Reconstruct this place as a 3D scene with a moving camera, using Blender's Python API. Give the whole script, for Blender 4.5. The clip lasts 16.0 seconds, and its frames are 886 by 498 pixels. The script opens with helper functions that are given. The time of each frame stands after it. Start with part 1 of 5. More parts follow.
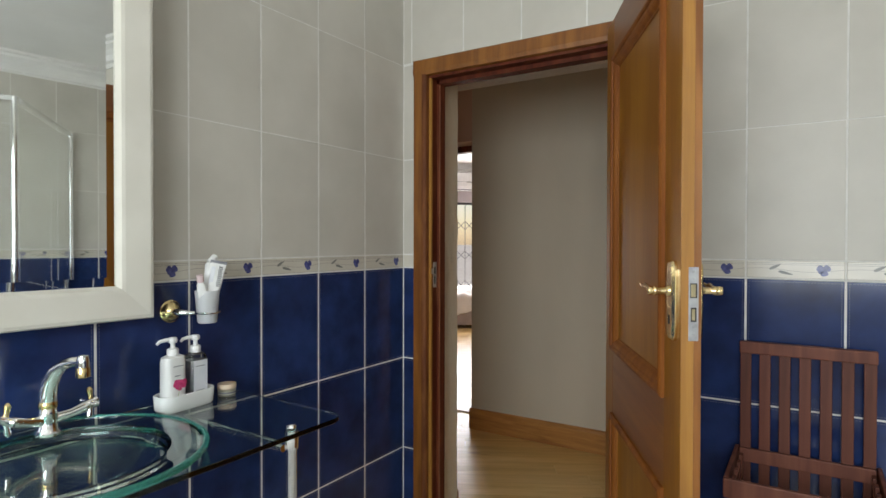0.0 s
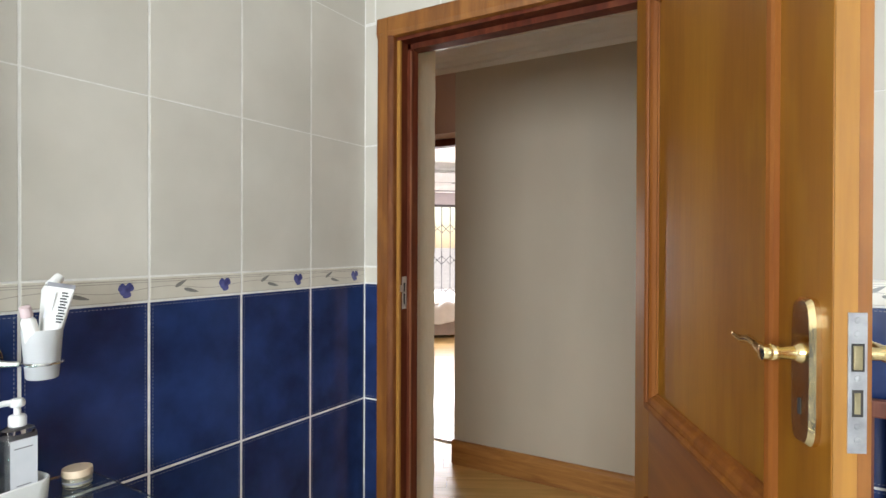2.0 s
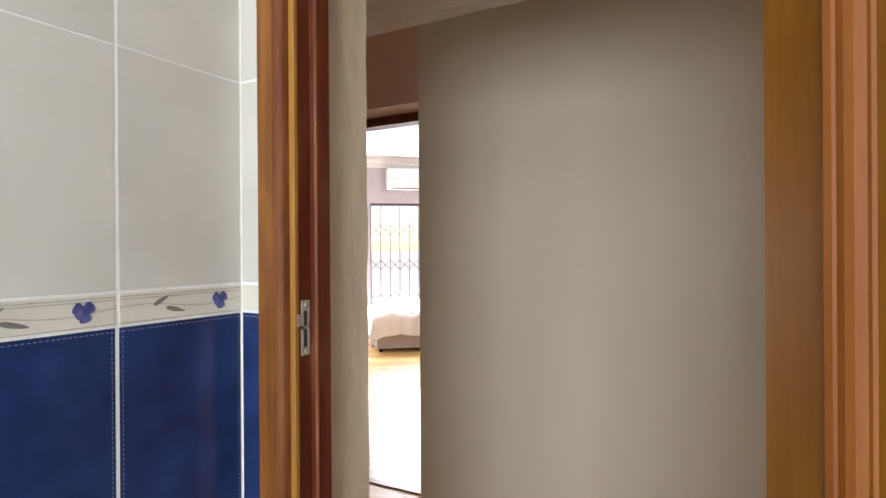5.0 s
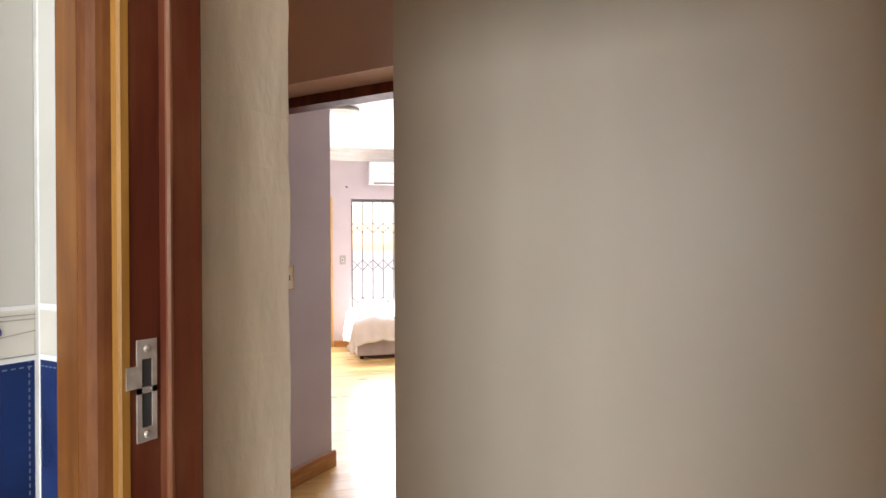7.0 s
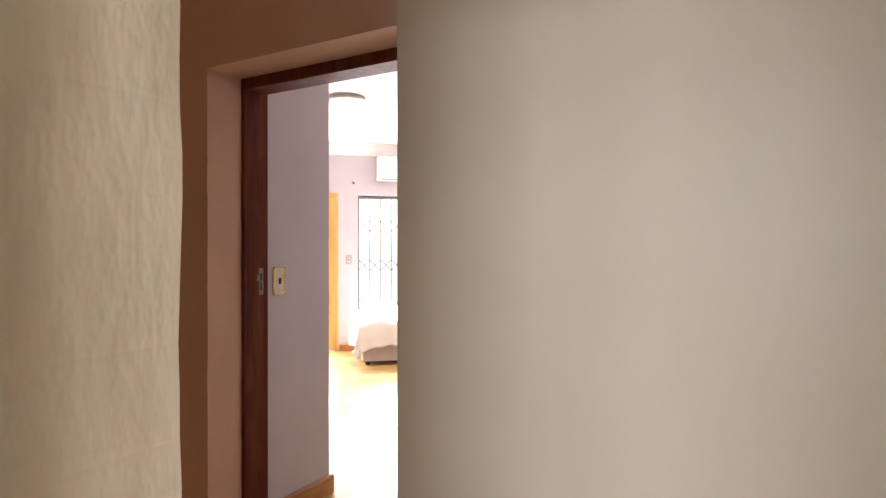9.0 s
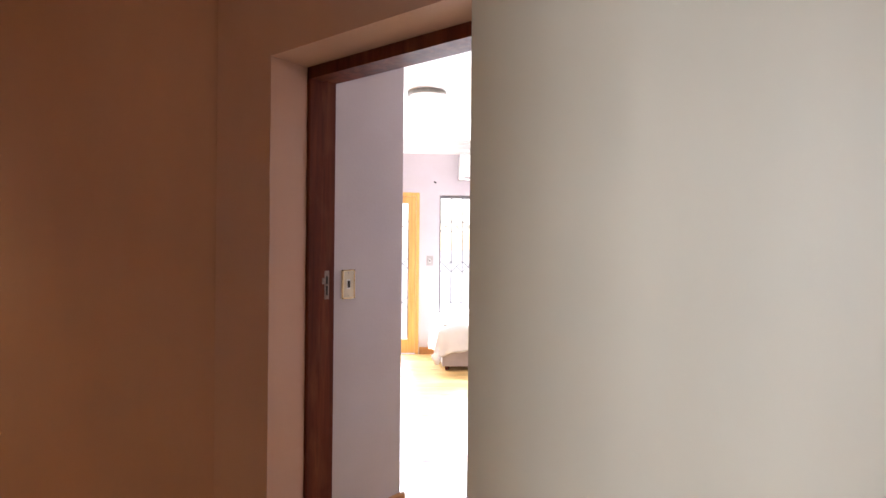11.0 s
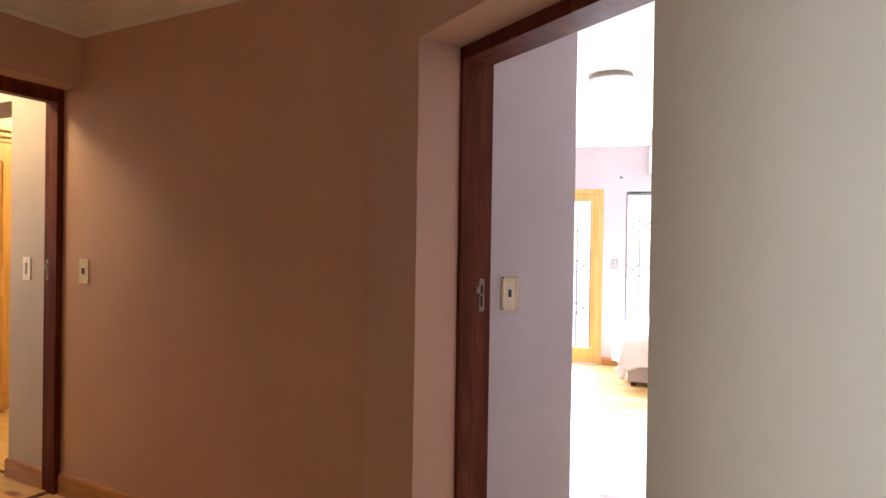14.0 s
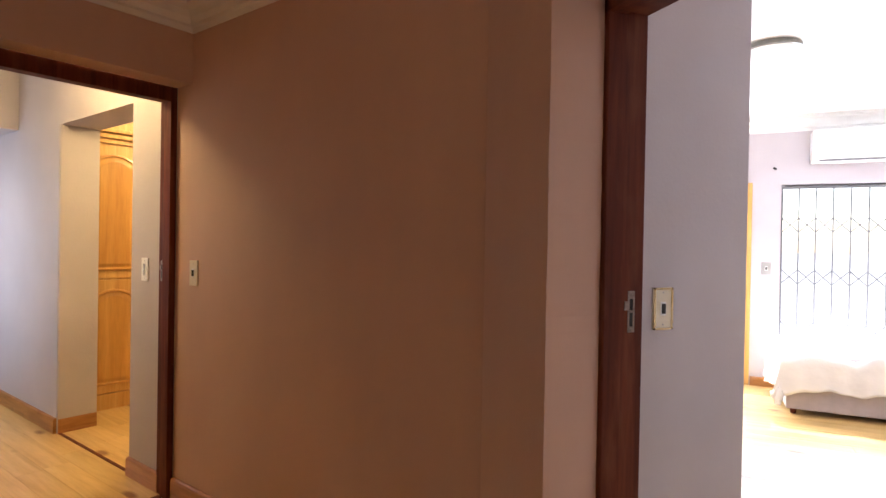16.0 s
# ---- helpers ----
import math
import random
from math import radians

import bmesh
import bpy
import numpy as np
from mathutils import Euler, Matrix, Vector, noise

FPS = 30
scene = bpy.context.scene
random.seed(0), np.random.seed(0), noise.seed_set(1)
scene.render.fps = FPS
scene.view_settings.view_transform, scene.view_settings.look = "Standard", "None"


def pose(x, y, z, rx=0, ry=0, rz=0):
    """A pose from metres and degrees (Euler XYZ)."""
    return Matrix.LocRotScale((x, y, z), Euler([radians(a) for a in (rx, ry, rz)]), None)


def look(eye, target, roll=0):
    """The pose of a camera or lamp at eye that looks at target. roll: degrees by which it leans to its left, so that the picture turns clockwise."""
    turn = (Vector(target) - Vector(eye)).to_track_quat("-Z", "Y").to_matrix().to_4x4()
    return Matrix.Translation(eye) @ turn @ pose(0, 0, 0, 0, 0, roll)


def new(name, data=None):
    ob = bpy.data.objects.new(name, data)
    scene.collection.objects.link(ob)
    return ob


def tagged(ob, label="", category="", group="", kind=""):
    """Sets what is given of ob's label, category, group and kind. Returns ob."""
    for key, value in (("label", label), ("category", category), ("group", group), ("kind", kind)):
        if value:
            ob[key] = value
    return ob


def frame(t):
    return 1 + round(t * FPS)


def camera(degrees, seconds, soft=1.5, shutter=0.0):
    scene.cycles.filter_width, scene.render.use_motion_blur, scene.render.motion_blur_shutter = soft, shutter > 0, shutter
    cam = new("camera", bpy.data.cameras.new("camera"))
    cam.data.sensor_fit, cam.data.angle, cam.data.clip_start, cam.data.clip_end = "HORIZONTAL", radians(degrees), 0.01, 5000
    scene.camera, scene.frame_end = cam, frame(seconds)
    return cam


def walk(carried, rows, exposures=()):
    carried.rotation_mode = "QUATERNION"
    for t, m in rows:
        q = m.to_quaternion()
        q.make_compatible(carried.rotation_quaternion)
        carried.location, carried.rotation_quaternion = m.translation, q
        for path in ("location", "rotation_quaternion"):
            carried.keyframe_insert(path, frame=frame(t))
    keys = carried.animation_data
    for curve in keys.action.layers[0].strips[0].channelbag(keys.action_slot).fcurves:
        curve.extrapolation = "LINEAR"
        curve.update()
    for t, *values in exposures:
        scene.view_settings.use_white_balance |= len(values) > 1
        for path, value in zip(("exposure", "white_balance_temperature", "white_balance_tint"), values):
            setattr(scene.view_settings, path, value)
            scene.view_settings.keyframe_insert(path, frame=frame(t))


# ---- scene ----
cam = camera(74.9, 16.0)
PATH = [
    (0, (-0.03, 0.012, 1.338), (-1.102, 1.7, 1.315), 0.1),
    (0.5, (-0.103, 0.127, 1.343), (-1.172, 1.818, 1.327), 0.2),
    (1, (-0.173, 0.256, 1.349), (-1.231, 1.953, 1.332), 0.1),
    (1.5, (-0.231, 0.368, 1.354), (-1.276, 2.073, 1.339), 0.1),
    (2, (-0.282, 0.505, 1.358), (-1.316, 2.217, 1.346), 0.2),
    (2.5, (-0.31, 0.63, 1.348), (-1.343, 2.343, 1.346), 0.1),
    (3, (-0.358, 0.752, 1.346), (-1.378, 2.472, 1.348), -0.0),
    (5.5, (-0.646, 1.366, 1.355), (-1.628, 3.109, 1.351), -0.3),
    (6, (-0.692, 1.478, 1.355), (-1.664, 3.226, 1.35), -0.2),
    (6.5, (-0.757, 1.595, 1.348), (-1.719, 3.348, 1.343), -0.4),
    (7, (-0.832, 1.726, 1.349), (-1.786, 3.484, 1.345), -0.3),
    (7.5, (-0.876, 1.816, 1.355), (-1.826, 3.576, 1.35), 0.0),
    (8, (-0.925, 1.905, 1.353), (-1.873, 3.666, 1.348), -0.1),
    (10.5, (-1.151, 2.286, 1.348), (-2.306, 3.919, 1.344), 0.4),
    (11, (-1.16, 2.328, 1.357), (-2.39, 3.906, 1.353), 0.6),
    (11.5, (-1.17, 2.368, 1.375), (-2.463, 3.894, 1.366), 1.1),
    (12, (-1.182, 2.428, 1.383), (-2.539, 3.897, 1.372), 0.9),
    (12.5, (-1.195, 2.505, 1.38), (-2.635, 3.893, 1.37), 1.0),
    (13, (-1.224, 2.56, 1.379), (-2.749, 3.853, 1.368), 0.7),
    (13.5, (-1.272, 2.594, 1.378), (-2.87, 3.796, 1.365), 0.9),
    (14, (-1.345, 2.632, 1.377), (-3.006, 3.745, 1.363), 0.9),
    (14.5, (-1.429, 2.661, 1.38), (-3.15, 3.68, 1.364), 0.9),
    (15, (-1.504, 2.697, 1.383), (-3.276, 3.625, 1.364), 1.0),
    (15.5, (-1.596, 2.735, 1.381), (-3.405, 3.587, 1.362), 1.0),
    (16, (-1.702, 2.795, 1.38), (-3.548, 3.564, 1.363), 1.0),
]
EXPOSURES = [(0, -0.35, 7300, 18), (1.5, 0.1, 7200, 19), (3, 0.8, 7200, 20), (5.5, 0.68, 6950, 22), (8, 0.97, 7200, 23), (11, 1.24, 6550, 22), (13.5, 1.33, 6400, 22), (16, 1.27, 6250, 17)]
walk(cam, [(t, look(eye, target, roll)) for t, eye, target, roll in PATH], EXPOSURES)

# ---- plan ----
CEIL = 2.58                                   # hall and bathroom ceilings
HALL_N = 3.63                                 # hall face of the wall with the bedroom door
TILE_Y, TILE_X = 2.087, -1.556                # tiled faces in the bathroom
E0 = Vector((-3.36, 3.645))                   # where the slanting hall wall starts
A = Vector((0.8695, 0.494))                   # along the slanting wall
N = Vector((0.494, -0.8695))                  # out of it, into the hall
P0 = Vector((-5.70, 8.18))                    # a point of the far bedroom wall
B = Vector((0.743, 0.669))                    # along it
M = Vector((0.669, -0.743))                   # out of it, into the bedroom
ANG_A, ANG_B = math.atan2(A.y, A.x), math.atan2(B.y, B.x)


def on_a(s, n=0.0):
    """A place by the slanting hall wall: s along it, n out of it."""
    return E0 + A * s + N * n


def on_b(s, n=0.0):
    """A place by the far bedroom wall."""
    return P0 + B * s + M * n


# ---- world and large lights ----
world = bpy.data.worlds.new("sky")
scene.world = world
world.use_nodes = True
wn = world.node_tree.nodes
sky = wn.new("ShaderNodeTexSky")
sky.sky_type, sky.sun_disc = "NISHITA", False
sky.sun_elevation, sky.sun_rotation = radians(48), radians(300)
wn["Background"].inputs[1].default_value = 0.14
world.node_tree.links.new(sky.outputs[0], wn["Background"].inputs[0])

sun = new("sun", bpy.data.lights.new("sun", "SUN"))
sun.data.energy, sun.data.angle, sun.data.color = 3.0, radians(0.6), (1.0, 0.95, 0.87)
sun.matrix_world = pose(0, 0, 12, 42, 0, 215)


def area(name, eye, target, w, h, power, colour=(1, 1, 1)):
    ob = new(name, bpy.data.lights.new(name, "AREA"))
    ob.data.shape, ob.data.size, ob.data.size_y = "RECTANGLE", w, h
    ob.data.energy, ob.data.color = power, colour
    ob.matrix_world = look(eye, target)
    return ob


def bulb(name, place, power, colour, radius=0.06):
    ob = new(name, bpy.data.lights.new(name, "POINT"))
    ob.data.energy, ob.data.color, ob.data.shadow_soft_size = power, colour, radius
    ob.location = place
    return ob


BATH_DAY, WARM = (0.74, 0.905, 1.0), (1.0, 0.74, 0.32)
area("bathroom_daylight", (0.05, -1.83, 1.625), (-0.40, 2.0, 1.15), 1.76, 1.12, 112, BATH_DAY)
w_mid, d_mid = on_b(0.75, 0.10), on_b(-0.77, 0.10)
w_to, d_to = on_b(0.75, 3), on_b(-0.77, 3)
area("bedroom_window_daylight", (*w_mid, 1.1), (*w_to, 0.9), 1.5, 1.8, 112, (0.82, 0.91, 1.0))
area("bedroom_door_daylight", (*d_mid, 1.05), (*d_to, 0.9), 0.6, 1.7, 32, (0.82, 0.91, 1.0))
c_mid, c_to = on_a(-4.9, 1.17), on_a(-4.7, 0.0)
area("passage_daylight", (*c_mid, 1.35), (*c_to, 0.9), 0.9, 1.2, 7, (0.86, 0.93, 1.0))
bulb("passage_bulb", (*on_a(-2.62, 0.62), 2.46), 16, WARM, 0.10)
# added out of view; warm light is only assumed from this end of the hall
bulb("hall_fill_bulb", (2.45, 2.72, 2.38), 15, (1.0, 0.53, 0.25), 0.09)
# added out of view to warm the wall strip beside the bedroom doorway
bulb("alcove_fill_bulb", (-3.1, 1.75, 2.38), 1.1, (1.0, 0.53, 0.25), 0.09)
bulb("dressing_room_bulb", (*on_a(-3.1, -1.2), 2.4), 24, WARM, 0.07)

# ---- materials ----


def nodes_of(name):
    m = bpy.data.materials.new(name)
    m.use_nodes = True
    return m, m.node_tree.nodes, m.node_tree.links, m.node_tree.nodes["Principled BSDF"]


def coords(nt, ln, space, stretch, shift=False):
    src = nt.new("ShaderNodeTexCoord")
    mp = nt.new("ShaderNodeMapping")
    mp.inputs["Scale"].default_value = stretch
    ln.new(src.outputs[space], mp.inputs[0])
    if shift:
        info = nt.new("ShaderNodeObjectInfo")
        mul = nt.new("ShaderNodeMath")
        mul.operation, mul.inputs[1].default_value = "MULTIPLY", 37.0
        ln.new(info.outputs["Random"], mul.inputs[0])
        com = nt.new("ShaderNodeCombineXYZ")
        for k in range(3):
            ln.new(mul.outputs[0], com.inputs[k])
        ln.new(com.outputs[0], mp.inputs["Location"])
    return mp.outputs[0]


def surf(name, c1, c2, scale=6.0, rough=0.6, bump=0.1, bump_scale=60.0, metal=0.0, stretch=(1, 1, 1), shift=False,
         detail=6.0, lo=0.35, hi=0.65, rough_var=0.08, piece_var=0.0, space="Object", distance=0.002, coat=0.0):
    """A surface mottled between two colours, with its own fine relief and uneven gloss."""
    m, nt, ln, p = nodes_of(name)
    v = coords(nt, ln, space, stretch, shift)
    big = nt.new("ShaderNodeTexNoise")
    big.inputs["Scale"].default_value, big.inputs["Detail"].default_value = scale, detail
    ln.new(v, big.inputs["Vector"])
    ramp = nt.new("ShaderNodeValToRGB")
    ramp.color_ramp.elements[0].position, ramp.color_ramp.elements[1].position = lo, hi
    ramp.color_ramp.elements[0].color, ramp.color_ramp.elements[1].color = (*c1, 1), (*c2, 1)
    ln.new(big.outputs["Fac"], ramp.inputs[0])
    out = ramp.outputs[0]
    if piece_var:
        info, hsv, rng = nt.new("ShaderNodeObjectInfo"), nt.new("ShaderNodeHueSaturation"), nt.new("ShaderNodeMapRange")
        rng.inputs["To Min"].default_value, rng.inputs["To Max"].default_value = 1 - piece_var, 1 + piece_var
        ln.new(info.outputs["Random"], rng.inputs["Value"])
        ln.new(rng.outputs[0], hsv.inputs["Value"])
        ln.new(out, hsv.inputs["Color"])
        out = hsv.outputs[0]
    ln.new(out, p.inputs["Base Color"])
    fine = nt.new("ShaderNodeTexNoise")
    fine.inputs["Scale"].default_value, fine.inputs["Detail"].default_value = bump_scale, 4.0
    ln.new(v, fine.inputs["Vector"])
    rr = nt.new("ShaderNodeMapRange")
    rr.inputs["To Min"].default_value, rr.inputs["To Max"].default_value = max(0.02, rough - rough_var), min(1, rough + rough_var)
    ln.new(big.outputs["Fac"], rr.inputs["Value"])
    ln.new(rr.outputs[0], p.inputs["Roughness"])
    p.inputs["Metallic"].default_value = metal
    p.inputs["Coat Weight"].default_value = coat
    p.inputs["Coat Roughness"].default_value = 0.12
    if bump:
        b = nt.new("ShaderNodeBump")
        b.inputs["Strength"].default_value, b.inputs["Distance"].default_value = bump, distance
        ln.new(fine.outputs["Fac"], b.inputs["Height"])
        ln.new(b.outputs[0], p.inputs["Normal"])
    return m


def timber(name, c1, c2, c3, grain=(22, 22, 1.3), rough=0.35, shift=False, coat=0.25, piece_var=0.0, knots=False, gloss=0.5, scuff=None):
    """Varnished wood: long grain, darker veins, and knots and scuffs where wanted."""
    m, nt, ln, p = nodes_of(name)
    v = coords(nt, ln, "Object", grain, shift)
    big = nt.new("ShaderNodeTexNoise")
    big.inputs["Scale"].default_value, big.inputs["Detail"].default_value, big.inputs["Distortion"].default_value = 1.0, 8.0, 0.9
    ln.new(v, big.inputs["Vector"])
    ramp = nt.new("ShaderNodeValToRGB")
    e = ramp.color_ramp.elements
    e[0].position, e[0].color = 0.28, (*c1, 1)
    e[1].position, e[1].color = 0.72, (*c3, 1)
    mid = e.new(0.5)
    mid.color = (*c2, 1)
    ln.new(big.outputs["Fac"], ramp.inputs[0])
    fine = nt.new("ShaderNodeTexNoise")
    fine.inputs["Scale"].default_value, fine.inputs["Detail"].default_value = 9.0, 3.0
    ln.new(v, fine.inputs["Vector"])
    mix = nt.new("ShaderNodeMix")
    mix.data_type, mix.blend_type = "RGBA", "MULTIPLY"
    mix.inputs["Factor"].default_value = 0.22
    ln.new(ramp.outputs[0], mix.inputs[6])
    ln.new(fine.outputs["Color"], mix.inputs[7])
    gray = nt.new("ShaderNodeValToRGB")
    gray.color_ramp.elements[0].color, gray.color_ramp.elements[1].color = (0.55, 0.5, 0.45, 1), (1, 1, 1, 1)
    gray.color_ramp.elements[0].position, gray.color_ramp.elements[1].position = 0.3, 0.6
    ln.new(fine.outputs["Fac"], gray.inputs[0])
    ln.new(gray.outputs[0], mix.inputs[7])
    out = mix.outputs[2]
    if knots:
        w = coords(nt, ln, "Object", (5.0, 2.2, 5.0), shift)
        vor = nt.new("ShaderNodeTexVoronoi")
        vor.inputs["Scale"].default_value = 1.0
        ln.new(w, vor.inputs["Vector"])
        kr = nt.new("ShaderNodeValToRGB")
        kr.color_ramp.elements[0].position, kr.color_ramp.elements[0].color = 0.10, (0.36, 0.20, 0.10, 1)
        kr.color_ramp.elements[1].position, kr.color_ramp.elements[1].color = 0.19, (1, 1, 1, 1)
        ln.new(vor.outputs["Distance"], kr.inputs[0])
        km = nt.new("ShaderNodeMix")
        km.data_type, km.blend_type = "RGBA", "MULTIPLY"
        km.inputs["Factor"].default_value = 1.0
        ln.new(out, km.inputs[6])
        ln.new(kr.outputs[0], km.inputs[7])
        out = km.outputs[2]
    if scuff:
        worn = nt.new("ShaderNodeTexNoise")
        worn.inputs["Scale"].default_value, worn.inputs["Detail"].default_value = 1.0, 7.0
        ln.new(coords(nt, ln, "Object", (16, 16, 5), shift), worn.inputs["Vector"])
        fade = nt.new("ShaderNodeMapRange")
        fade.inputs["From Min"].default_value, fade.inputs["From Max"].default_value, fade.inputs["To Max"].default_value = 0.50, 0.72, 0.6
        ln.new(worn.outputs["Fac"], fade.inputs["Value"])
        sm = nt.new("ShaderNodeMix")
        sm.data_type = "RGBA"
        ln.new(fade.outputs[0], sm.inputs["Factor"])
        ln.new(out, sm.inputs[6])
        sm.inputs[7].default_value = (*scuff, 1)
        out = sm.outputs[2]
    if piece_var:
        info, hsv, rng = nt.new("ShaderNodeObjectInfo"), nt.new("ShaderNodeHueSaturation"), nt.new("ShaderNodeMapRange")
        rng.inputs["To Min"].default_value, rng.inputs["To Max"].default_value = 1 - piece_var, 1 + piece_var
        ln.new(info.outputs["Random"], rng.inputs["Value"])
        ln.new(rng.outputs[0], hsv.inputs["Value"])
        ln.new(out, hsv.inputs["Color"])
        out = hsv.outputs[0]
    ln.new(out, p.inputs["Base Color"])
    p.inputs["Roughness"].default_value, p.inputs["Specular IOR Level"].default_value = rough, gloss
    p.inputs["Coat Weight"].default_value, p.inputs["Coat Roughness"].default_value = coat, 0.18
    b = nt.new("ShaderNodeBump")
    b.inputs["Strength"].default_value, b.inputs["Distance"].default_value = 0.12, 0.001
    ln.new(fine.outputs["Fac"], b.inputs["Height"])
    ln.new(b.outputs[0], p.inputs["Normal"])
    return m


def clear(name, colour, rough=0.0, ior=1.5):
    m, nt, ln, p = nodes_of(name)
    p.inputs["Base Color"].default_value = (*colour, 1)
    p.inputs["Transmission Weight"].default_value, p.inputs["Roughness"].default_value, p.inputs["IOR"].default_value = 1.0, rough, ior
    return m


def glowing(name, colour, strength):
    m, nt, ln, p = nodes_of(name)
    p.inputs["Base Color"].default_value = (0.8, 0.8, 0.78, 1)
    p.inputs["Emission Color"].default_value, p.inputs["Emission Strength"].default_value = (*colour, 1), strength
    return m


plaster = surf("beige_wall_paint", (0.470, 0.413, 0.325), (0.520, 0.457, 0.361), 2.2, 0.5, 0.28, 24, distance=0.005, stretch=(1, 1, 0.4))
rough_plaster = surf("hand_trowelled_beige_paint", (0.60, 0.53, 0.405), (0.64, 0.565, 0.435), 2.0, 0.45, 0.8, 16, distance=0.010, stretch=(1, 1, 0.42))
# the beige hall paint browned: warm, dim light is put into the colour
warm_shade_plaster = surf("beige_paint_in_warm_shade", (0.505, 0.334, 0.266), (0.555, 0.371, 0.297), 2.2, 0.6, 0.28, 24, distance=0.005, stretch=(1, 1, 0.5))
lavender = surf("pale_lavender_wall_paint", (0.455, 0.415, 0.430), (0.50, 0.46, 0.475), 2.0, 0.6, 0.3, 60, distance=0.003)
ceiling_paint = surf("white_ceiling_paint", (0.78, 0.77, 0.74), (0.83, 0.82, 0.79), 3.0, 0.7, 0.15, 90)
cornice_paint = surf("white_cornice_paint", (0.76, 0.75, 0.72), (0.82, 0.81, 0.78), 5.0, 0.5, 0.05, 90)
grout = surf("white_grout", (0.64, 0.625, 0.585), (0.72, 0.705, 0.665), 30.0, 0.85, 0.3, 300)
cream_tile = surf("cream_ceramic_tile", (0.490, 0.462, 0.402), (0.560, 0.530, 0.467), 5.0, 0.47, 0.12, 14, shift=True, piece_var=0.03, lo=0.3, hi=0.7, distance=0.003)
border_tile = surf("cream_border_tile", (0.56, 0.52, 0.437), (0.62, 0.575, 0.492), 9.0, 0.22, 0.06, 40, shift=True)
floor_tile = surf("grey_floor_tile", (0.42, 0.40, 0.36), (0.52, 0.50, 0.45), 5.0, 0.3, 0.06, 40, shift=True)
motif_blue = surf("flower_blue_glaze", (0.05, 0.055, 0.16), (0.11, 0.12, 0.30), 60.0, 0.25, 0.0)
motif_leaf = surf("grey_green_leaf_glaze", (0.13, 0.13, 0.115), (0.20, 0.19, 0.17), 60.0, 0.3, 0.0)
motif_line = surf("taupe_line_glaze", (0.30, 0.27, 0.22), (0.38, 0.34, 0.29), 60.0, 0.3, 0.0)
door_wood = timber("honey_varnished_wood", (0.185, 0.060, 0.004), (0.23, 0.081, 0.006), (0.28, 0.108, 0.009), grain=(11, 11, 0.8), coat=0.05, rough=0.42, gloss=0.3, scuff=(0.29, 0.122, 0.010))
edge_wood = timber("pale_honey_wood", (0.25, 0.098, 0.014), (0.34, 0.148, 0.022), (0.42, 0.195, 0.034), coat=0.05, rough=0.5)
frame_wood = timber("reddish_varnished_wood", (0.15, 0.044, 0.006), (0.215, 0.072, 0.010), (0.29, 0.108, 0.018), coat=0.08, rough=0.45, scuff=(0.34, 0.13, 0.022))
# honey wood darkened: the shade of the panel beads is mixed in
shaded_bead_wood = timber("shaded_honey_bead_wood", (0.15, 0.038, 0.005), (0.20, 0.058, 0.007), (0.25, 0.084, 0.010), coat=0.0, rough=0.55, gloss=0.25)
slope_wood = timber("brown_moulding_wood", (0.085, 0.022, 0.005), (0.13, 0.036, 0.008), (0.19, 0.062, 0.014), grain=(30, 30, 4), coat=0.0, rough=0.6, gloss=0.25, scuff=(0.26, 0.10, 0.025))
dark_wood = timber("dark_red_varnished_wood", (0.062, 0.010, 0.004), (0.105, 0.019, 0.007), (0.165, 0.036, 0.013), coat=0.0, rough=0.6, gloss=0.2, scuff=(0.17, 0.055, 0.022))
arris_wood = timber("paler_red_wood", (0.11, 0.032, 0.012), (0.17, 0.055, 0.022), (0.27, 0.105, 0.045), grain=(30, 30, 3), coat=0.1)
skirting_wood = timber("tan_skirting_wood", (0.26, 0.10, 0.028), (0.38, 0.165, 0.045), (0.48, 0.23, 0.07), grain=(3, 3, 30), coat=0.1)
oak = timber("golden_oak", (0.50, 0.26, 0.065), (0.62, 0.35, 0.095), (0.70, 0.43, 0.14))
oak_panel = timber("orange_oak_panel", (0.46, 0.215, 0.04), (0.56, 0.285, 0.06), (0.63, 0.34, 0.085), grain=(9, 9, 0.9))
chair_wood = timber("red_brown_hardwood", (0.09, 0.026, 0.015), (0.15, 0.045, 0.026), (0.21, 0.075, 0.042), piece_var=0.12, coat=0.0, rough=0.55, gloss=0.3)
pine = timber("varnished_pine_boards", (0.52, 0.315, 0.10), (0.63, 0.41, 0.15), (0.72, 0.50, 0.215), grain=(14, 1.0, 14), rough=0.34, shift=True, coat=0.15, piece_var=0.07, knots=True)
brass = surf("polished_brass", (0.70, 0.52, 0.24), (0.84, 0.66, 0.36), 25.0, 0.15, 0.05, 200, metal=1.0)
# brass darkened as if lying in the shadow of its slot
shaded_brass = surf("shaded_brass", (0.26, 0.21, 0.12), (0.38, 0.32, 0.19), 40.0, 0.4, 0.05, 200, metal=0.8)
worn_nickel = surf("dull_nickel", (0.34, 0.28, 0.23), (0.46, 0.39, 0.33), 60.0, 0.5, 0.1, 300, metal=0.35)
chrome = surf("chrome", (0.78, 0.79, 0.80), (0.88, 0.88, 0.88), 20.0, 0.08, 0.0, metal=1.0, rough_var=0.03)
steel = surf("brushed_steel", (0.27, 0.27, 0.28), (0.38, 0.38, 0.39), 60.0, 0.38, 0.1, 300, metal=0.55)
# near-black, stands in for shade inside holes and slots; dark fittings share it
dark_hole = surf("dark_recess", (0.02, 0.018, 0.016), (0.035, 0.03, 0.026), 30.0, 0.8, 0.0)
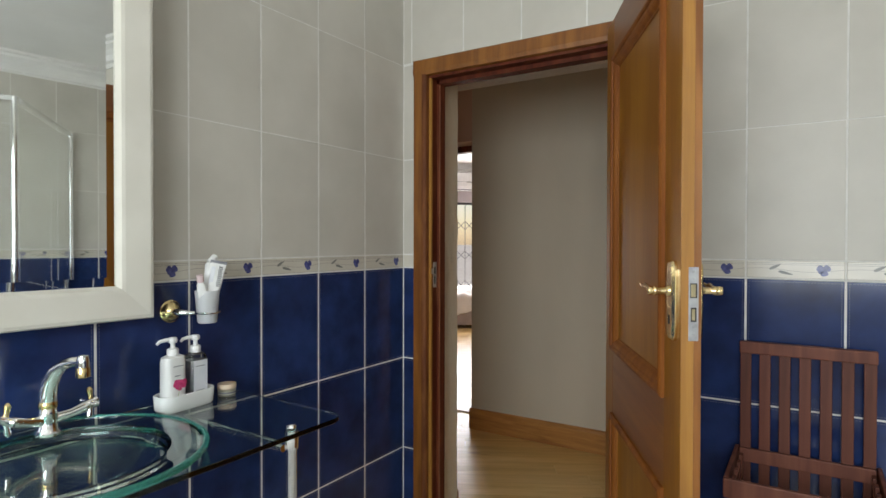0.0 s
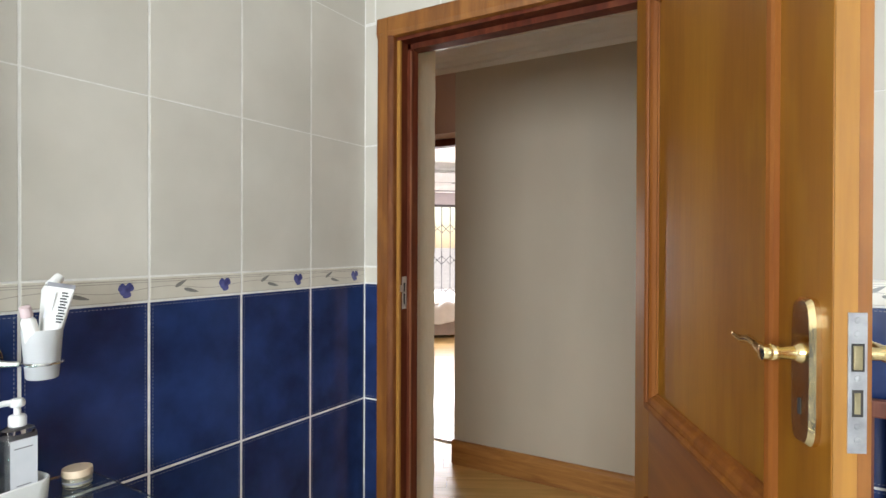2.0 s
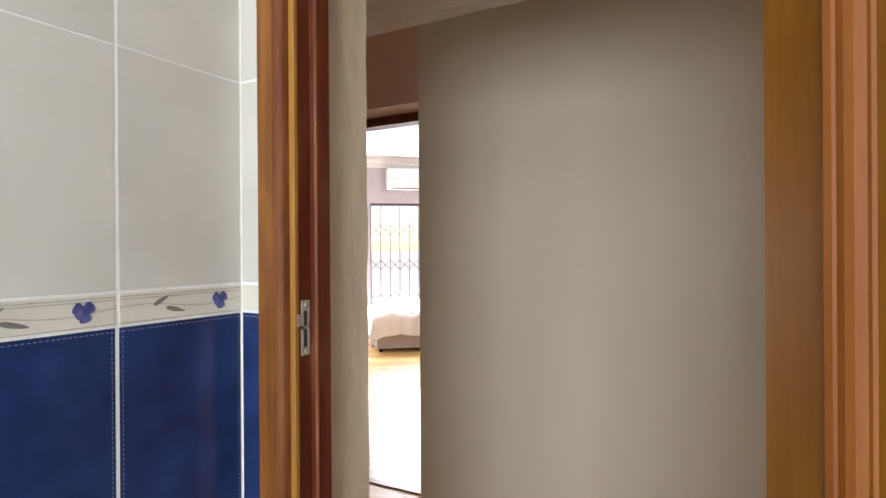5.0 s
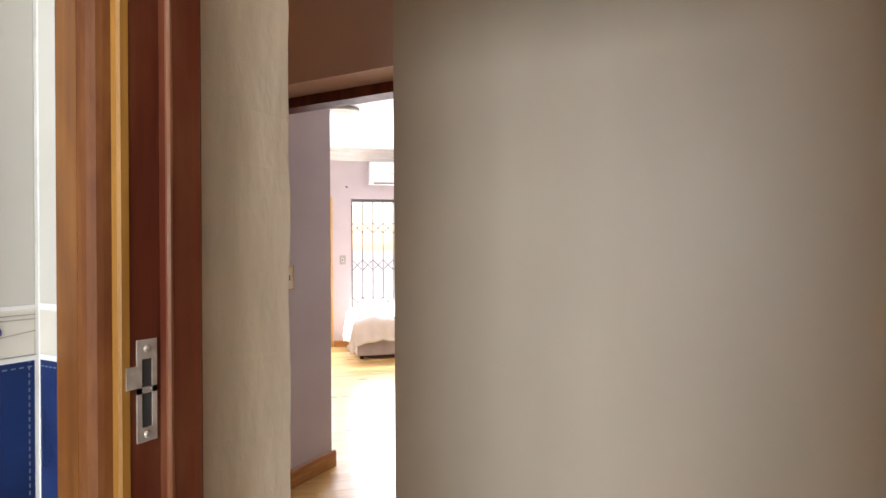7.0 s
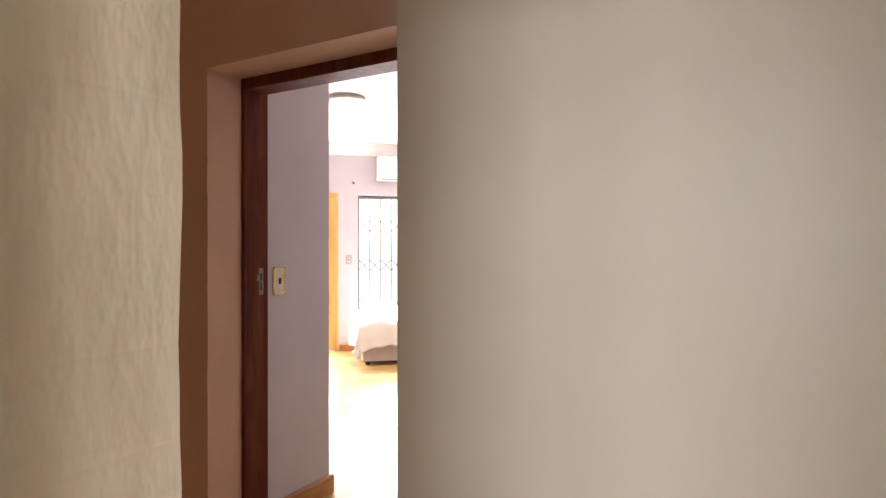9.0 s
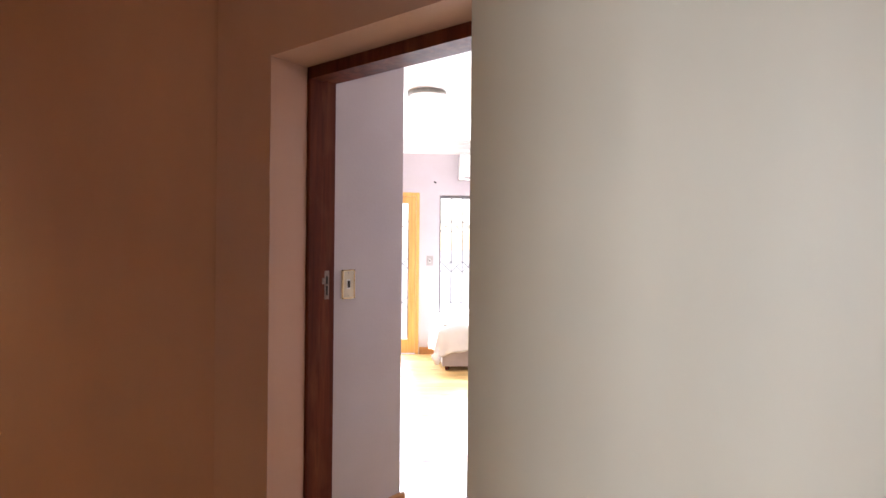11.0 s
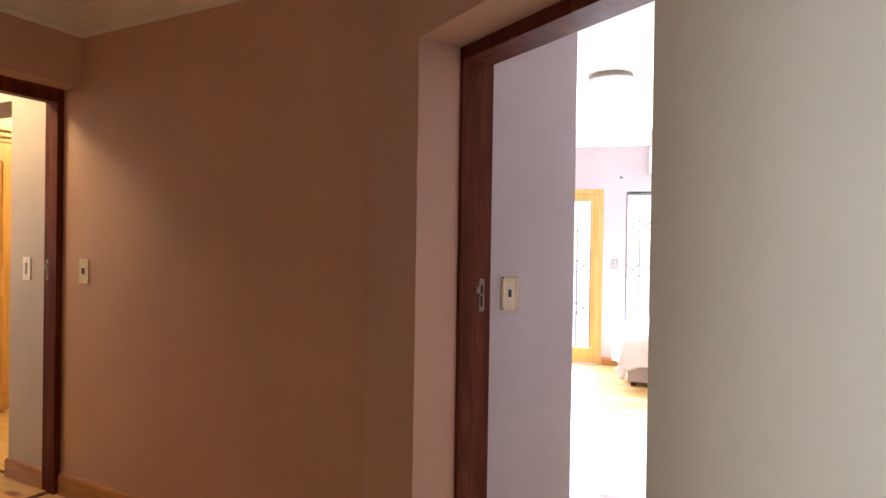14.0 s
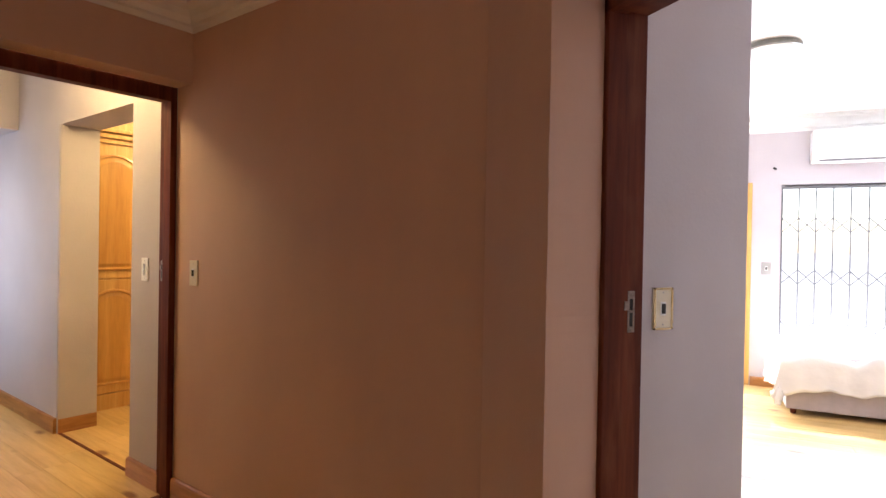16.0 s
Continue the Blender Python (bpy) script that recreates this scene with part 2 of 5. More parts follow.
white_plastic = surf("white_plastic", (0.74, 0.74, 0.72), (0.80, 0.80, 0.78), 12.0, 0.32, 0.02, 200)
cream_plastic = surf("ivory_plastic", (0.62, 0.56, 0.42), (0.70, 0.64, 0.50), 14.0, 0.35, 0.02, 200)
lid_plastic = surf("peach_plastic", (0.60, 0.46, 0.32), (0.68, 0.53, 0.38), 14.0, 0.4, 0.05, 120)
white_ceramic = surf("white_porcelain", (0.78, 0.78, 0.76), (0.83, 0.83, 0.81), 8.0, 0.15, 0.0)
pale_pink = surf("pale_pink_plastic", (0.62, 0.46, 0.47), (0.70, 0.55, 0.55), 20.0, 0.4, 0.0)
label_paper = surf("pale_label_paper", (0.66, 0.68, 0.72), (0.74, 0.75, 0.78), 20.0, 0.5, 0.0)
grey_ink = surf("grey_print", (0.16, 0.16, 0.18), (0.24, 0.24, 0.26), 50.0, 0.5, 0.0)
black_ink = surf("black_print", (0.02, 0.02, 0.025), (0.04, 0.04, 0.045), 50.0, 0.45, 0.0)
pink_print = surf("pink_flower_print", (0.45, 0.02, 0.10), (0.70, 0.08, 0.22), 120.0, 0.45, 0.0)
green_print = surf("pale_green_print", (0.35, 0.45, 0.20), (0.48, 0.56, 0.30), 80.0, 0.45, 0.0)
mirror_paint = surf("off_white_frame_paint", (0.59, 0.56, 0.487), (0.645, 0.617, 0.543), 6.0, 0.4, 0.06, 80)
linen = surf("white_bed_linen", (0.74, 0.72, 0.69), (0.82, 0.80, 0.77), 5.0, 0.85, 0.35, 25, distance=0.006)
base_cloth = surf("beige_bed_base_cloth", (0.42, 0.37, 0.36), (0.50, 0.44, 0.43), 8.0, 0.9, 0.3, 200)
grille_paint = surf("dark_grille_paint", (0.10, 0.10, 0.105), (0.14, 0.14, 0.145), 20.0, 0.6, 0.05, 100)
aluminium = surf("bronze_aluminium", (0.10, 0.09, 0.08), (0.15, 0.135, 0.12), 20.0, 0.45, 0.0)
lamp_rim = surf("olive_grey_lamp_rim", (0.20, 0.19, 0.16), (0.28, 0.265, 0.23), 20.0, 0.5, 0.0)
aged_steel = surf("aged_brown_steel", (0.20, 0.15, 0.12), (0.32, 0.26, 0.22), 60.0, 0.45, 0.1, 300, metal=0.6)
grey_plastic = surf("grey_plastic", (0.28, 0.27, 0.25), (0.34, 0.33, 0.31), 14.0, 0.4, 0.02, 200)
paving = surf("pale_concrete_paving", (0.50, 0.48, 0.44), (0.62, 0.60, 0.55), 2.0, 0.85, 0.2, 40)
mirror_glass, _, _, _p = nodes_of("mirror_silver")
_p.inputs["Base Color"].default_value, _p.inputs["Metallic"].default_value, _p.inputs["Roughness"].default_value = (0.83, 0.85, 0.83, 1), 1.0, 0.015
glass = clear("clear_glass", (0.97, 0.99, 0.98))
teal_glass = clear("teal_glass_edge", (0.10, 0.80, 0.66), 0.05)
teal_glass.node_tree.nodes["Principled BSDF"].inputs["Transmission Weight"].default_value = 0.86
green_glass = clear("green_tinted_glass", (0.80, 0.95, 0.91))
frosted = clear("frosted_glass", (0.80, 0.81, 0.82), 0.5)
frosted.node_tree.nodes["Principled BSDF"].inputs["Transmission Weight"].default_value = 0.45
jar_glass = clear("jar_glass", (0.95, 0.95, 0.93), 0.05)
lamp_glass = glowing("opal_lamp_glass", (1.0, 0.95, 0.88), 0.25)
bath_lamp_glass = glowing("lit_opal_glass", (1.0, 0.95, 0.86), 3.0)
# glow of the added alcove lamp
dim_lamp_glass = glowing("dim_warm_glass", (1.0, 0.66, 0.3), 0.6)
warm_lamp_glass = glowing("lit_warm_glass", (1.0, 0.7, 0.3), 6.0)


def blue_material():
    """Deep blue glazed tile, cloudy, with a stitched pale line near its edges."""
    m, nt, ln, p = nodes_of("deep_blue_ceramic_tile")
    v = coords(nt, ln, "Object", (1, 1, 1), True)
    no = nt.new("ShaderNodeTexNoise")
    no.inputs["Scale"].default_value, no.inputs["Detail"].default_value = 9.0, 7.0
    ln.new(v, no.inputs["Vector"])
    ramp = nt.new("ShaderNodeValToRGB")
    e = ramp.color_ramp.elements
    e[0].position, e[0].color = 0.3, (0.010, 0.019, 0.066, 1)
    e[1].position, e[1].color = 0.72, (0.018, 0.041, 0.138, 1)
    ln.new(no.outputs["Fac"], ramp.inputs[0])
    raw = nt.new("ShaderNodeTexCoord")
    sep = nt.new("ShaderNodeSeparateXYZ")
    ln.new(raw.outputs["Object"], sep.inputs[0])

    def op(kind, a, b=None, clamp=False):
        k = nt.new("ShaderNodeMath")
        k.operation, k.use_clamp = kind, clamp
        for i, q in enumerate((a, b)):
            if q is None:
                continue
            if isinstance(q, (int, float)):
                k.inputs[i].default_value = q
            else:
                ln.new(q, k.inputs[i])
        return k.outputs[0]
    masks = []
    for axis, other, half in (("X", "Z", 0.1285), ("Z", "X", 0.197)):
        inset = op("SUBTRACT", half, op("ABSOLUTE", sep.outputs[axis]))
        band = op("LESS_THAN", op("ABSOLUTE", op("SUBTRACT", inset, 0.0065)), 0.0008)
        dash = op("GREATER_THAN", op("FRACT", op("MULTIPLY", sep.outputs[other], 120.0)), 0.42)
        masks.append(op("MULTIPLY", band, dash))
    line = op("MULTIPLY", op("MAXIMUM", masks[0], masks[1]), 0.5)
    mix = nt.new("ShaderNodeMix")
    mix.data_type = "RGBA"
    ln.new(line, mix.inputs["Factor"])
    ln.new(ramp.outputs[0], mix.inputs[6])
    mix.inputs[7].default_value = (0.30, 0.33, 0.36, 1)
    ln.new(mix.outputs[2], p.inputs["Base Color"])
    p.inputs["Roughness"].default_value = 0.14
    b = nt.new("ShaderNodeBump")
    b.inputs["Strength"].default_value, b.inputs["Distance"].default_value = 0.1, 0.003
    ln.new(no.outputs["Fac"], b.inputs["Height"])
    ln.new(b.outputs[0], p.inputs["Normal"])
    return m


blue_tile = blue_material()

# ---- mesh helpers ----


def to_mesh(bm, name, material, smooth=False):
    bmesh.ops.recalc_face_normals(bm, faces=bm.faces)
    me = bpy.data.meshes.new(name)
    bm.to_mesh(me)
    bm.free()
    for m in material if isinstance(material, (list, tuple)) else [material]:
        me.materials.append(m)
    if smooth:
        me.polygons.foreach_set("use_smooth", [True] * len(me.polygons))
        me.set_sharp_from_angle(angle=radians(38))
    return me


def part(name, bm, material, parent=None, label="", m=None, smooth=False):
    """One mesh object from a bmesh, under a thing or a part."""
    ob = new(name, to_mesh(bm, name, material, smooth))
    if parent:
        ob.parent = parent
    if m is not None:
        ob.matrix_basis = m
    if label:
        ob["label"] = label
    return ob


def share(name, me, parent, m):
    """A piece on a mesh that its alike pieces use too."""
    ob = new(name, me)
    ob.parent = parent
    ob.matrix_basis = m
    return ob


def thing(name, label, category, m=None, group=""):
    ob = new(name)
    ob.empty_display_size = 0.05
    if m is not None:
        ob.matrix_basis = m
    return tagged(ob, label, category, group)


def box(bm, x0, x1, y0, y1, z0, z1, bevel=0.0, m=None):
    r = bmesh.ops.create_cube(bm, size=1.0)
    mat = Matrix.LocRotScale(((x0 + x1) / 2, (y0 + y1) / 2, (z0 + z1) / 2), None, (abs(x1 - x0), abs(y1 - y0), abs(z1 - z0)))
    bmesh.ops.transform(bm, matrix=mat, verts=r["verts"])
    vs = r["verts"]
    if bevel:
        g = bmesh.ops.bevel(bm, geom=list({e for v in vs for e in v.link_edges}), offset=bevel, segments=2, profile=0.6, affect="EDGES")
        vs = list({v for f in g["faces"] for v in f.verts} | {v for v in vs if v.is_valid})
    if m is not None:
        bmesh.ops.transform(bm, matrix=m, verts=[v for v in vs if v.is_valid])
    return bm


def boxes(*specs, bevel=0.0):
    bm = bmesh.new()
    for s in specs:
        box(bm, *s, bevel=bevel)
    return bm


def prism(bm, pts, z0, z1):
    """An upright block over a plan outline."""
    lo = [bm.verts.new((p[0], p[1], z0)) for p in pts]
    hi = [bm.verts.new((p[0], p[1], z1)) for p in pts]
    n = len(pts)
    bm.faces.new(lo[::-1])
    bm.faces.new(hi)
    for i in range(n):
        bm.faces.new((lo[i], lo[(i + 1) % n], hi[(i + 1) % n], hi[i]))
    return bm


def run(bm, profile, p, q):
    """A moulding from plan point p to q: profile of (out, z), out to the left of the way."""
    p, q = Vector(p), Vector(q)
    d = (q - p).normalized()
    out = Vector((-d.y, d.x))
    rings = []
    for base in (p, q):
        rings.append([bm.verts.new((base.x + out.x * o, base.y + out.y * o, z)) for o, z in profile])
    n = len(profile)
    for i in range(n):
        bm.faces.new((rings[0][i], rings[0][(i + 1) % n], rings[1][(i + 1) % n], rings[1][i]))
    bm.faces.new(rings[0])
    bm.faces.new(rings[1][::-1])
    return bm


def lathe(bm, profile, seg=28, centre=(0, 0, 0), m=None):
    """A turned body: profile of (radius, z) from bottom to top."""
    rings, made = [], []
    for r, z in profile:
        if r < 1e-5:
            rings.append([bm.verts.new((0, 0, z))])
        else:
            rings.append([bm.verts.new((r * math.cos(2 * math.pi * i / seg), r * math.sin(2 * math.pi * i / seg), z)) for i in range(seg)])
        made += rings[-1]
    for a, b in zip(rings, rings[1:]):
        for i in range(seg):
            j = (i + 1) % seg
            if len(a) == 1 and len(b) == 1:
                continue
            if len(a) == 1:
                bm.faces.new((a[0], b[j], b[i]))
            elif len(b) == 1:
                bm.faces.new((a[i], a[j], b[0]))
            else:
                bm.faces.new((a[i], a[j], b[j], b[i]))
    mt = Matrix.Translation(centre) @ (m if m is not None else Matrix())
    bmesh.ops.transform(bm, matrix=mt, verts=made)
    return bm


def tube(bm, pts, radius, seg=12):
    """A round bar along points; radius a number or one for each point."""
    pts = [Vector(p) for p in pts]
    rad = radius if isinstance(radius, (list, tuple)) else [radius] * len(pts)
    prev, side = None, None
    for i, p in enumerate(pts):
        d = (pts[min(i + 1, len(pts) - 1)] - pts[max(i - 1, 0)]).normalized()
        if side is None:
            side = d.orthogonal().normalized()
        side = (side - d * side.dot(d)).normalized()
        up = d.cross(side)
        ring = [bm.verts.new(p + (side * math.cos(2 * math.pi * k / seg) + up * math.sin(2 * math.pi * k / seg)) * rad[i]) for k in range(seg)]
        if prev:
            for k in range(seg):
                bm.faces.new((prev[k], prev[(k + 1) % seg], ring[(k + 1) % seg], ring[k]))
        else:
            bm.faces.new(ring[::-1])
        prev = ring
    bm.faces.new(prev)
    return bm


def wall(name, p, q, z1, thick, openings=(), material=None, label="", z0=-0.1, worn=0.0):
    """A straight wall: its face from p to q, its thickness to the left of the way; openings (s0, s1, z0, z1) go through it."""
    p, q = Vector(p), Vector(q)
    length = (q - p).length
    d = (q - p).normalized()
    bm = bmesh.new()
    ss = sorted({0.0, length, *[v for o in openings for v in o[:2]]})
    for a, b in zip(ss, ss[1:]):
        spans, mid = [(z0, z1)], (a + b) / 2
        for o in openings:
            if o[0] < mid < o[1]:
                spans = [x for lo, hi in spans for x in ((lo, min(hi, o[2])), (max(lo, o[3]), hi)) if x[1] - x[0] > 1e-4]
        for lo, hi in spans:
            box(bm, a, b, 0, thick, lo, hi)
    bmesh.ops.remove_doubles(bm, verts=bm.verts, dist=1e-5)
    if worn:
        # hand-trowelled arrises round the openings
        marks = {round(v, 4) for o in openings for v in o[:2]}
        ups = [e for e in bm.edges if abs(e.verts[0].co.z - e.verts[1].co.z) > 0.5 and round(e.verts[0].co.x, 4) in marks and e.verts[0].co.x == e.verts[1].co.x]
        new_v = {v for g in [bmesh.ops.subdivide_edges(bm, edges=ups, cuts=70)["geom_split"]] for v in g if isinstance(v, bmesh.types.BMVert)}
        for v in new_v:
            v.co.x += worn * (noise.noise(Vector((v.co.y * 3, 0.0, v.co.z * 9))) + 0.6 * noise.noise(Vector((5.0, v.co.y, v.co.z * 34))))
    ob = part(name, bm, material, None, "", Matrix.Translation((p.x, p.y, 0)) @ Matrix.Rotation(math.atan2(d.y, d.x), 4, "Z"))
    return tagged(ob, label, "wall", "", "structure")


def clip(poly, region):
    """A convex outline cut to a convex region (both counter-clockwise)."""
    for i in range(len(region)):
        a, b = Vector(region[i]), Vector(region[(i + 1) % len(region)])
        nrm, res = Vector((-(b - a).y, (b - a).x)), []
        for j in range(len(poly)):
            c, d = Vector(poly[j]), Vector(poly[(j + 1) % len(poly)])
            fc, fd = nrm.dot(c - a), nrm.dot(d - a)
            if fc >= 0:
                res.append(c)
            if (fc > 0 > fd) or (fc < 0 < fd):
                res.append(c + (d - c) * (fc / (fc - fd)))
        poly = res
        if len(poly) < 3:
            return []
    return poly


# ---- structure: bathroom ----
wall("wall_bathroom_west", (-1.566, -1.95), (-1.566, 2.15), CEIL + 0.1, 0.14, (), grout, "grouted wall behind bathroom tiles")
wall("wall_bathroom_hall", (-2.6, 2.388), (-1.704, 2.388), CEIL + 0.1, -0.29, (), plaster, "beige plastered hall wall beside the bathroom door")
wall("wall_bathroom_door", (-1.704, 2.097), (1.75, 2.097), CEIL + 0.1, 0.291, [(0.247, 1.172, -0.1, 2.10)], rough_plaster, "thick plastered wall with the bathroom doorway", worn=0.0035)
wall("wall_hall_far", (1.75, 2.388), (3.1, 2.388), CEIL + 0.1, -0.15, (), plaster, "beige plastered hall wall")
wall("wall_bathroom_east", (1.6, 2.097), (1.6, -1.95), CEIL + 0.1, 0.14, (), cream_tile, "cream tiled bathroom wall")
wall("wall_bathroom_south", (1.6, -1.9), (-1.566, -1.9), CEIL + 0.1, 0.2, [(0.65, 2.45, 1.05, 2.20)], cream_tile, "cream tiled bathroom wall with a window")
bm = boxes((-1.6, 1.65, -1.95, 2.11, -0.1, 0.003))
tagged(part("floor_bathroom", bm, floor_tile), "grey tiled bathroom floor", "floor", "", "structure")
bm = boxes((-1.75, 1.8, -2.15, 2.2, CEIL, CEIL + 0.12))
tagged(part("ceiling_bathroom", bm, ceiling_paint), "white painted bathroom ceiling", "ceiling", "", "structure")
CORNICE = [(0, 2.435), (0.006, 2.435), (0.012, 2.46), (0.03, 2.468), (0.036, 2.50), (0.055, 2.525), (0.085, 2.545), (0.088, 2.56), (0.115, 2.566), (0.12, 2.58), (0, 2.58)]


def cornice(name, runs, dz=0.0):
    bm = bmesh.new()
    for p, q in runs:
        run(bm, [(o, z + dz) for o, z in CORNICE], p, q)
    return tagged(part(name, bm, cornice_paint), "white moulded plaster ceiling cornice", "cornice", "", "structure")


cornice("cornice_bathroom", [((1.6, 2.087), (-1.556, 2.087)), ((-1.556, 2.087), (-1.556, -1.9)), ((-1.556, -1.9), (1.6, -1.9)), ((1.6, -1.9), (1.6, 2.087))])
bm = boxes((-1.566, -1.46, 2.0876, 2.097, 0, CEIL), (-0.53, 1.6, 2.0876, 2.097, 0, CEIL), (-1.46, -0.53, 2.0876, 2.097, 2.105, CEIL))
box(bm, -1.566, -1.5566, -1.9, 2.0876, 0, CEIL)
box(bm, 1.5906, 1.6, -1.9, 2.0876, 0, CEIL)
tagged(part("wall_grout_bed", bm, grout), "white grout bed behind the bathroom tiles", "wall", "", "structure")

# ---- structure: hall ----
wall("wall_hall_north", (-2.083, HALL_N), (3.0, HALL_N), CEIL + 0.1, 0.31, (), plaster, "beige plastered hall wall beside the bedroom doorway")
# brown base colour here stands in for warm shade on beige plaster
wall("wall_bedroom_door", (-3.36, HALL_N), (-2.0835, HALL_N), CEIL + 0.1, 0.31, [(0.364, 1.2765, -0.1, 2.065)], warm_shade_plaster, "plastered wall round the bedroom doorway, warm shade in its colour", worn=0.003)
wall("wall_hall_east", (3.0, 2.35), (3.0, 3.7), CEIL + 0.1, -0.15, (), plaster, "beige plastered hall wall")
a0, a1 = on_a(0.02), on_a(-6.9)
wall("wall_hall_slanting", a0, on_a(-1.95), 2.85, -0.25, (), warm_shade_plaster, "plastered slanting hall wall, warm shade in its colour")
wall("wall_passage_opening", on_a(-1.95), a1, 2.85, -0.25, [(0.51, 1.63, -0.1, 2.17)], lavender, "pale lavender passage wall with a squared opening")
c0, c1 = on_a(-1.83, 0.0), on_a(-1.83, 2.0)
wall("wall_hall_west", c1, c0, CEIL + 0.1, 0.15, [(1.0, 2.0, -0.1, 2.18)], warm_shade_plaster, "plastered hall wall over a doorway, warm shade in its colour")
# both out of view; brown so that they bounce warm light
wall("wall_hall_south", on_a(-1.9, 1.9), (-2.6, 1.35), CEIL + 0.1, -0.15, (), warm_shade_plaster, "unseen plastered hall wall, browned to bounce warm light")
wall("wall_hall_corner", (-2.6, 1.3), (-2.6, 2.4), CEIL + 0.1, -0.15, (), warm_shade_plaster, "unseen plastered hall wall, browned to bounce warm light")
hall_poly = [on_a(-1.9, 2.2), (-2.5, 1.2), (-2.5, 2.2), (3.1, 2.2), (3.1, 3.75), (-3.3, 3.75), on_a(-1.9, -0.06)]
bm = prism(bmesh.new(), hall_poly, CEIL, CEIL + 0.12)
tagged(part("ceiling_hall", bm, ceiling_paint), "white painted hall ceiling", "ceiling", "", "structure")
cornice("cornice_hall", [((3.0, HALL_N), (-3.30, HALL_N)), (on_a(0.02), on_a(-1.86)), (on_a(-1.83, -0.02), on_a(-1.83, 1.9)), ((-2.6, 2.388), (3.0, 2.388))])

# ---- structure: side passage and dressing room ----
wall("wall_passage_south", on_a(-1.98, 1.2), on_a(-6.9, 1.2), 2.85, -0.12, [(2.45, 3.40, 0.72, 1.98)], lavender, "pale plastered passage wall with a window")
wall("wall_passage_end", on_a(-6.85, 1.3), on_a(-6.85, -0.2), 2.85, 0.12, (), lavender, "pale passage wall")
bm = prism(bmesh.new(), [on_a(-1.97, 1.4), on_a(-1.97, -0.2), on_a(-7.0, -0.2), on_a(-7.0, 1.4)][::-1], 2.72, 2.84)
tagged(part("ceiling_passage", bm, ceiling_paint), "white passage ceiling", "ceiling", "", "structure")
wall("wall_dressing_west", on_a(-4.55, -0.2), on_a(-4.55, -2.4), 2.85, 0.12, (), lavender, "pale dressing room wall")
wall("wall_dressing_north", on_a(-4.6, -2.3), on_a(-2.2, -2.3), 2.85, 0.12, (), lavender, "pale dressing room wall")
wall("wall_dressing_east", on_a(-2.3, -2.4), on_a(-2.3, -0.2), 2.85, 0.12, (), lavender, "pale dressing room wall")
bm = prism(bmesh.new(), [on_a(-4.65, -0.2), on_a(-4.65, -2.45), on_a(-2.15, -2.45), on_a(-2.15, -0.2)], 2.72, 2.84)
tagged(part("ceiling_dressing_room", bm, ceiling_paint), "white dressing room ceiling", "ceiling", "", "structure")
# the slanting wall is paler past the doorway
for s0, s1, n0, n1, z0, z1 in ((-2.48, -2.12, 0, 0.004, 0, 2.72), (-6.8, -3.60, 0, 0.004, 0, 2.72), (-3.60, -2.48, 0, 0.004, 2.17, 2.72), (-3.6, -3.596, -0.25, 0.004, 0, 2.17)):
    bm = prism(bmesh.new(), [on_a(s0, n0), on_a(s0, n1), on_a(s1, n1), on_a(s1, n0)], z0, z1)
    tagged(part("wall_passage_north", bm, lavender), "pale lavender painted passage wall round a squared opening", "wall", "", "structure")
bm = prism(bmesh.new(), [on_a(-6.8, 0.005), on_a(-6.8, 0.30), on_a(-4.44, 0.30), on_a(-4.44, 0.005)][::-1], 2.22, 2.72)
tagged(part("bulkhead_passage", bm, lavender), "pale plastered bulkhead below the passage ceiling", "bulkhead", "", "structure")

# ---- structure: bedroom ----
BED_CEIL = 2.70
b_l, b_r = on_b(-1.32), on_b(1.72)
wall("wall_bedroom_far", b_l, b_r, BED_CEIL + 0.1, 0.22, [(0.10, 1.0, 0.0, 2.06), (1.255, 2.92, 0.02, 2.03)], lavender, "pale lavender bedroom wall with a glazed door and a wide window")
wall("wall_bedroom_entry", (-3.15, 3.94), (-3.15, 4.54), BED_CEIL + 0.1, 0.16, (), lavender, "pale lavender wall of the bedroom entry")
wall("wall_bedroom_near", (-3.153, 4.543), (-4.25, 4.54), BED_CEIL + 0.1, 0.16, (), lavender, "pale lavender bedroom wall")
wall("wall_bedroom_west", (-4.2, 4.5), on_b(-1.30, -0.1), BED_CEIL + 0.1, 0.16, (), lavender, "pale lavender bedroom wall")
wall("wall_bedroom_entry_east", (-1.95, 4.4), (-1.95, 3.94), BED_CEIL + 0.1, 0.16, (), lavender, "pale lavender wall of the bedroom entry")
wall("wall_bedroom_south", (-0.7, 5.5), (-1.98, 4.38), BED_CEIL + 0.1, 0.16, (), lavender, "pale lavender bedroom wall")
wall("wall_bedroom_east", on_b(1.70, -0.1), (-0.75, 5.4), BED_CEIL + 0.1, 0.16, (), lavender, "pale lavender bedroom wall")
bed_poly = [(-3.3, 3.9), (-1.8, 3.9), (-1.8, 4.3), (-0.6, 5.35), on_b(1.80, -0.15), on_b(-1.40, -0.15), (-4.3, 4.45), (-3.3, 4.45)]
bm = prism(bmesh.new(), bed_poly, BED_CEIL, BED_CEIL + 0.12)
tagged(part("ceiling_bedroom", bm, ceiling_paint), "white painted bedroom ceiling", "ceiling", "", "structure")
cornice("cornice_bedroom", [(on_b(1.7), on_b(-1.3)), (on_b(-1.3), (-4.2, 4.5)), ((-0.75, 5.4), on_b(1.70))], BED_CEIL - CEIL)

# ---- structure: skirtings ----
SKIRT = [(0, 0), (0.02, 0), (0.02, 0.125), (0.016, 0.14), (0.008, 0.148), (0, 0.148)]


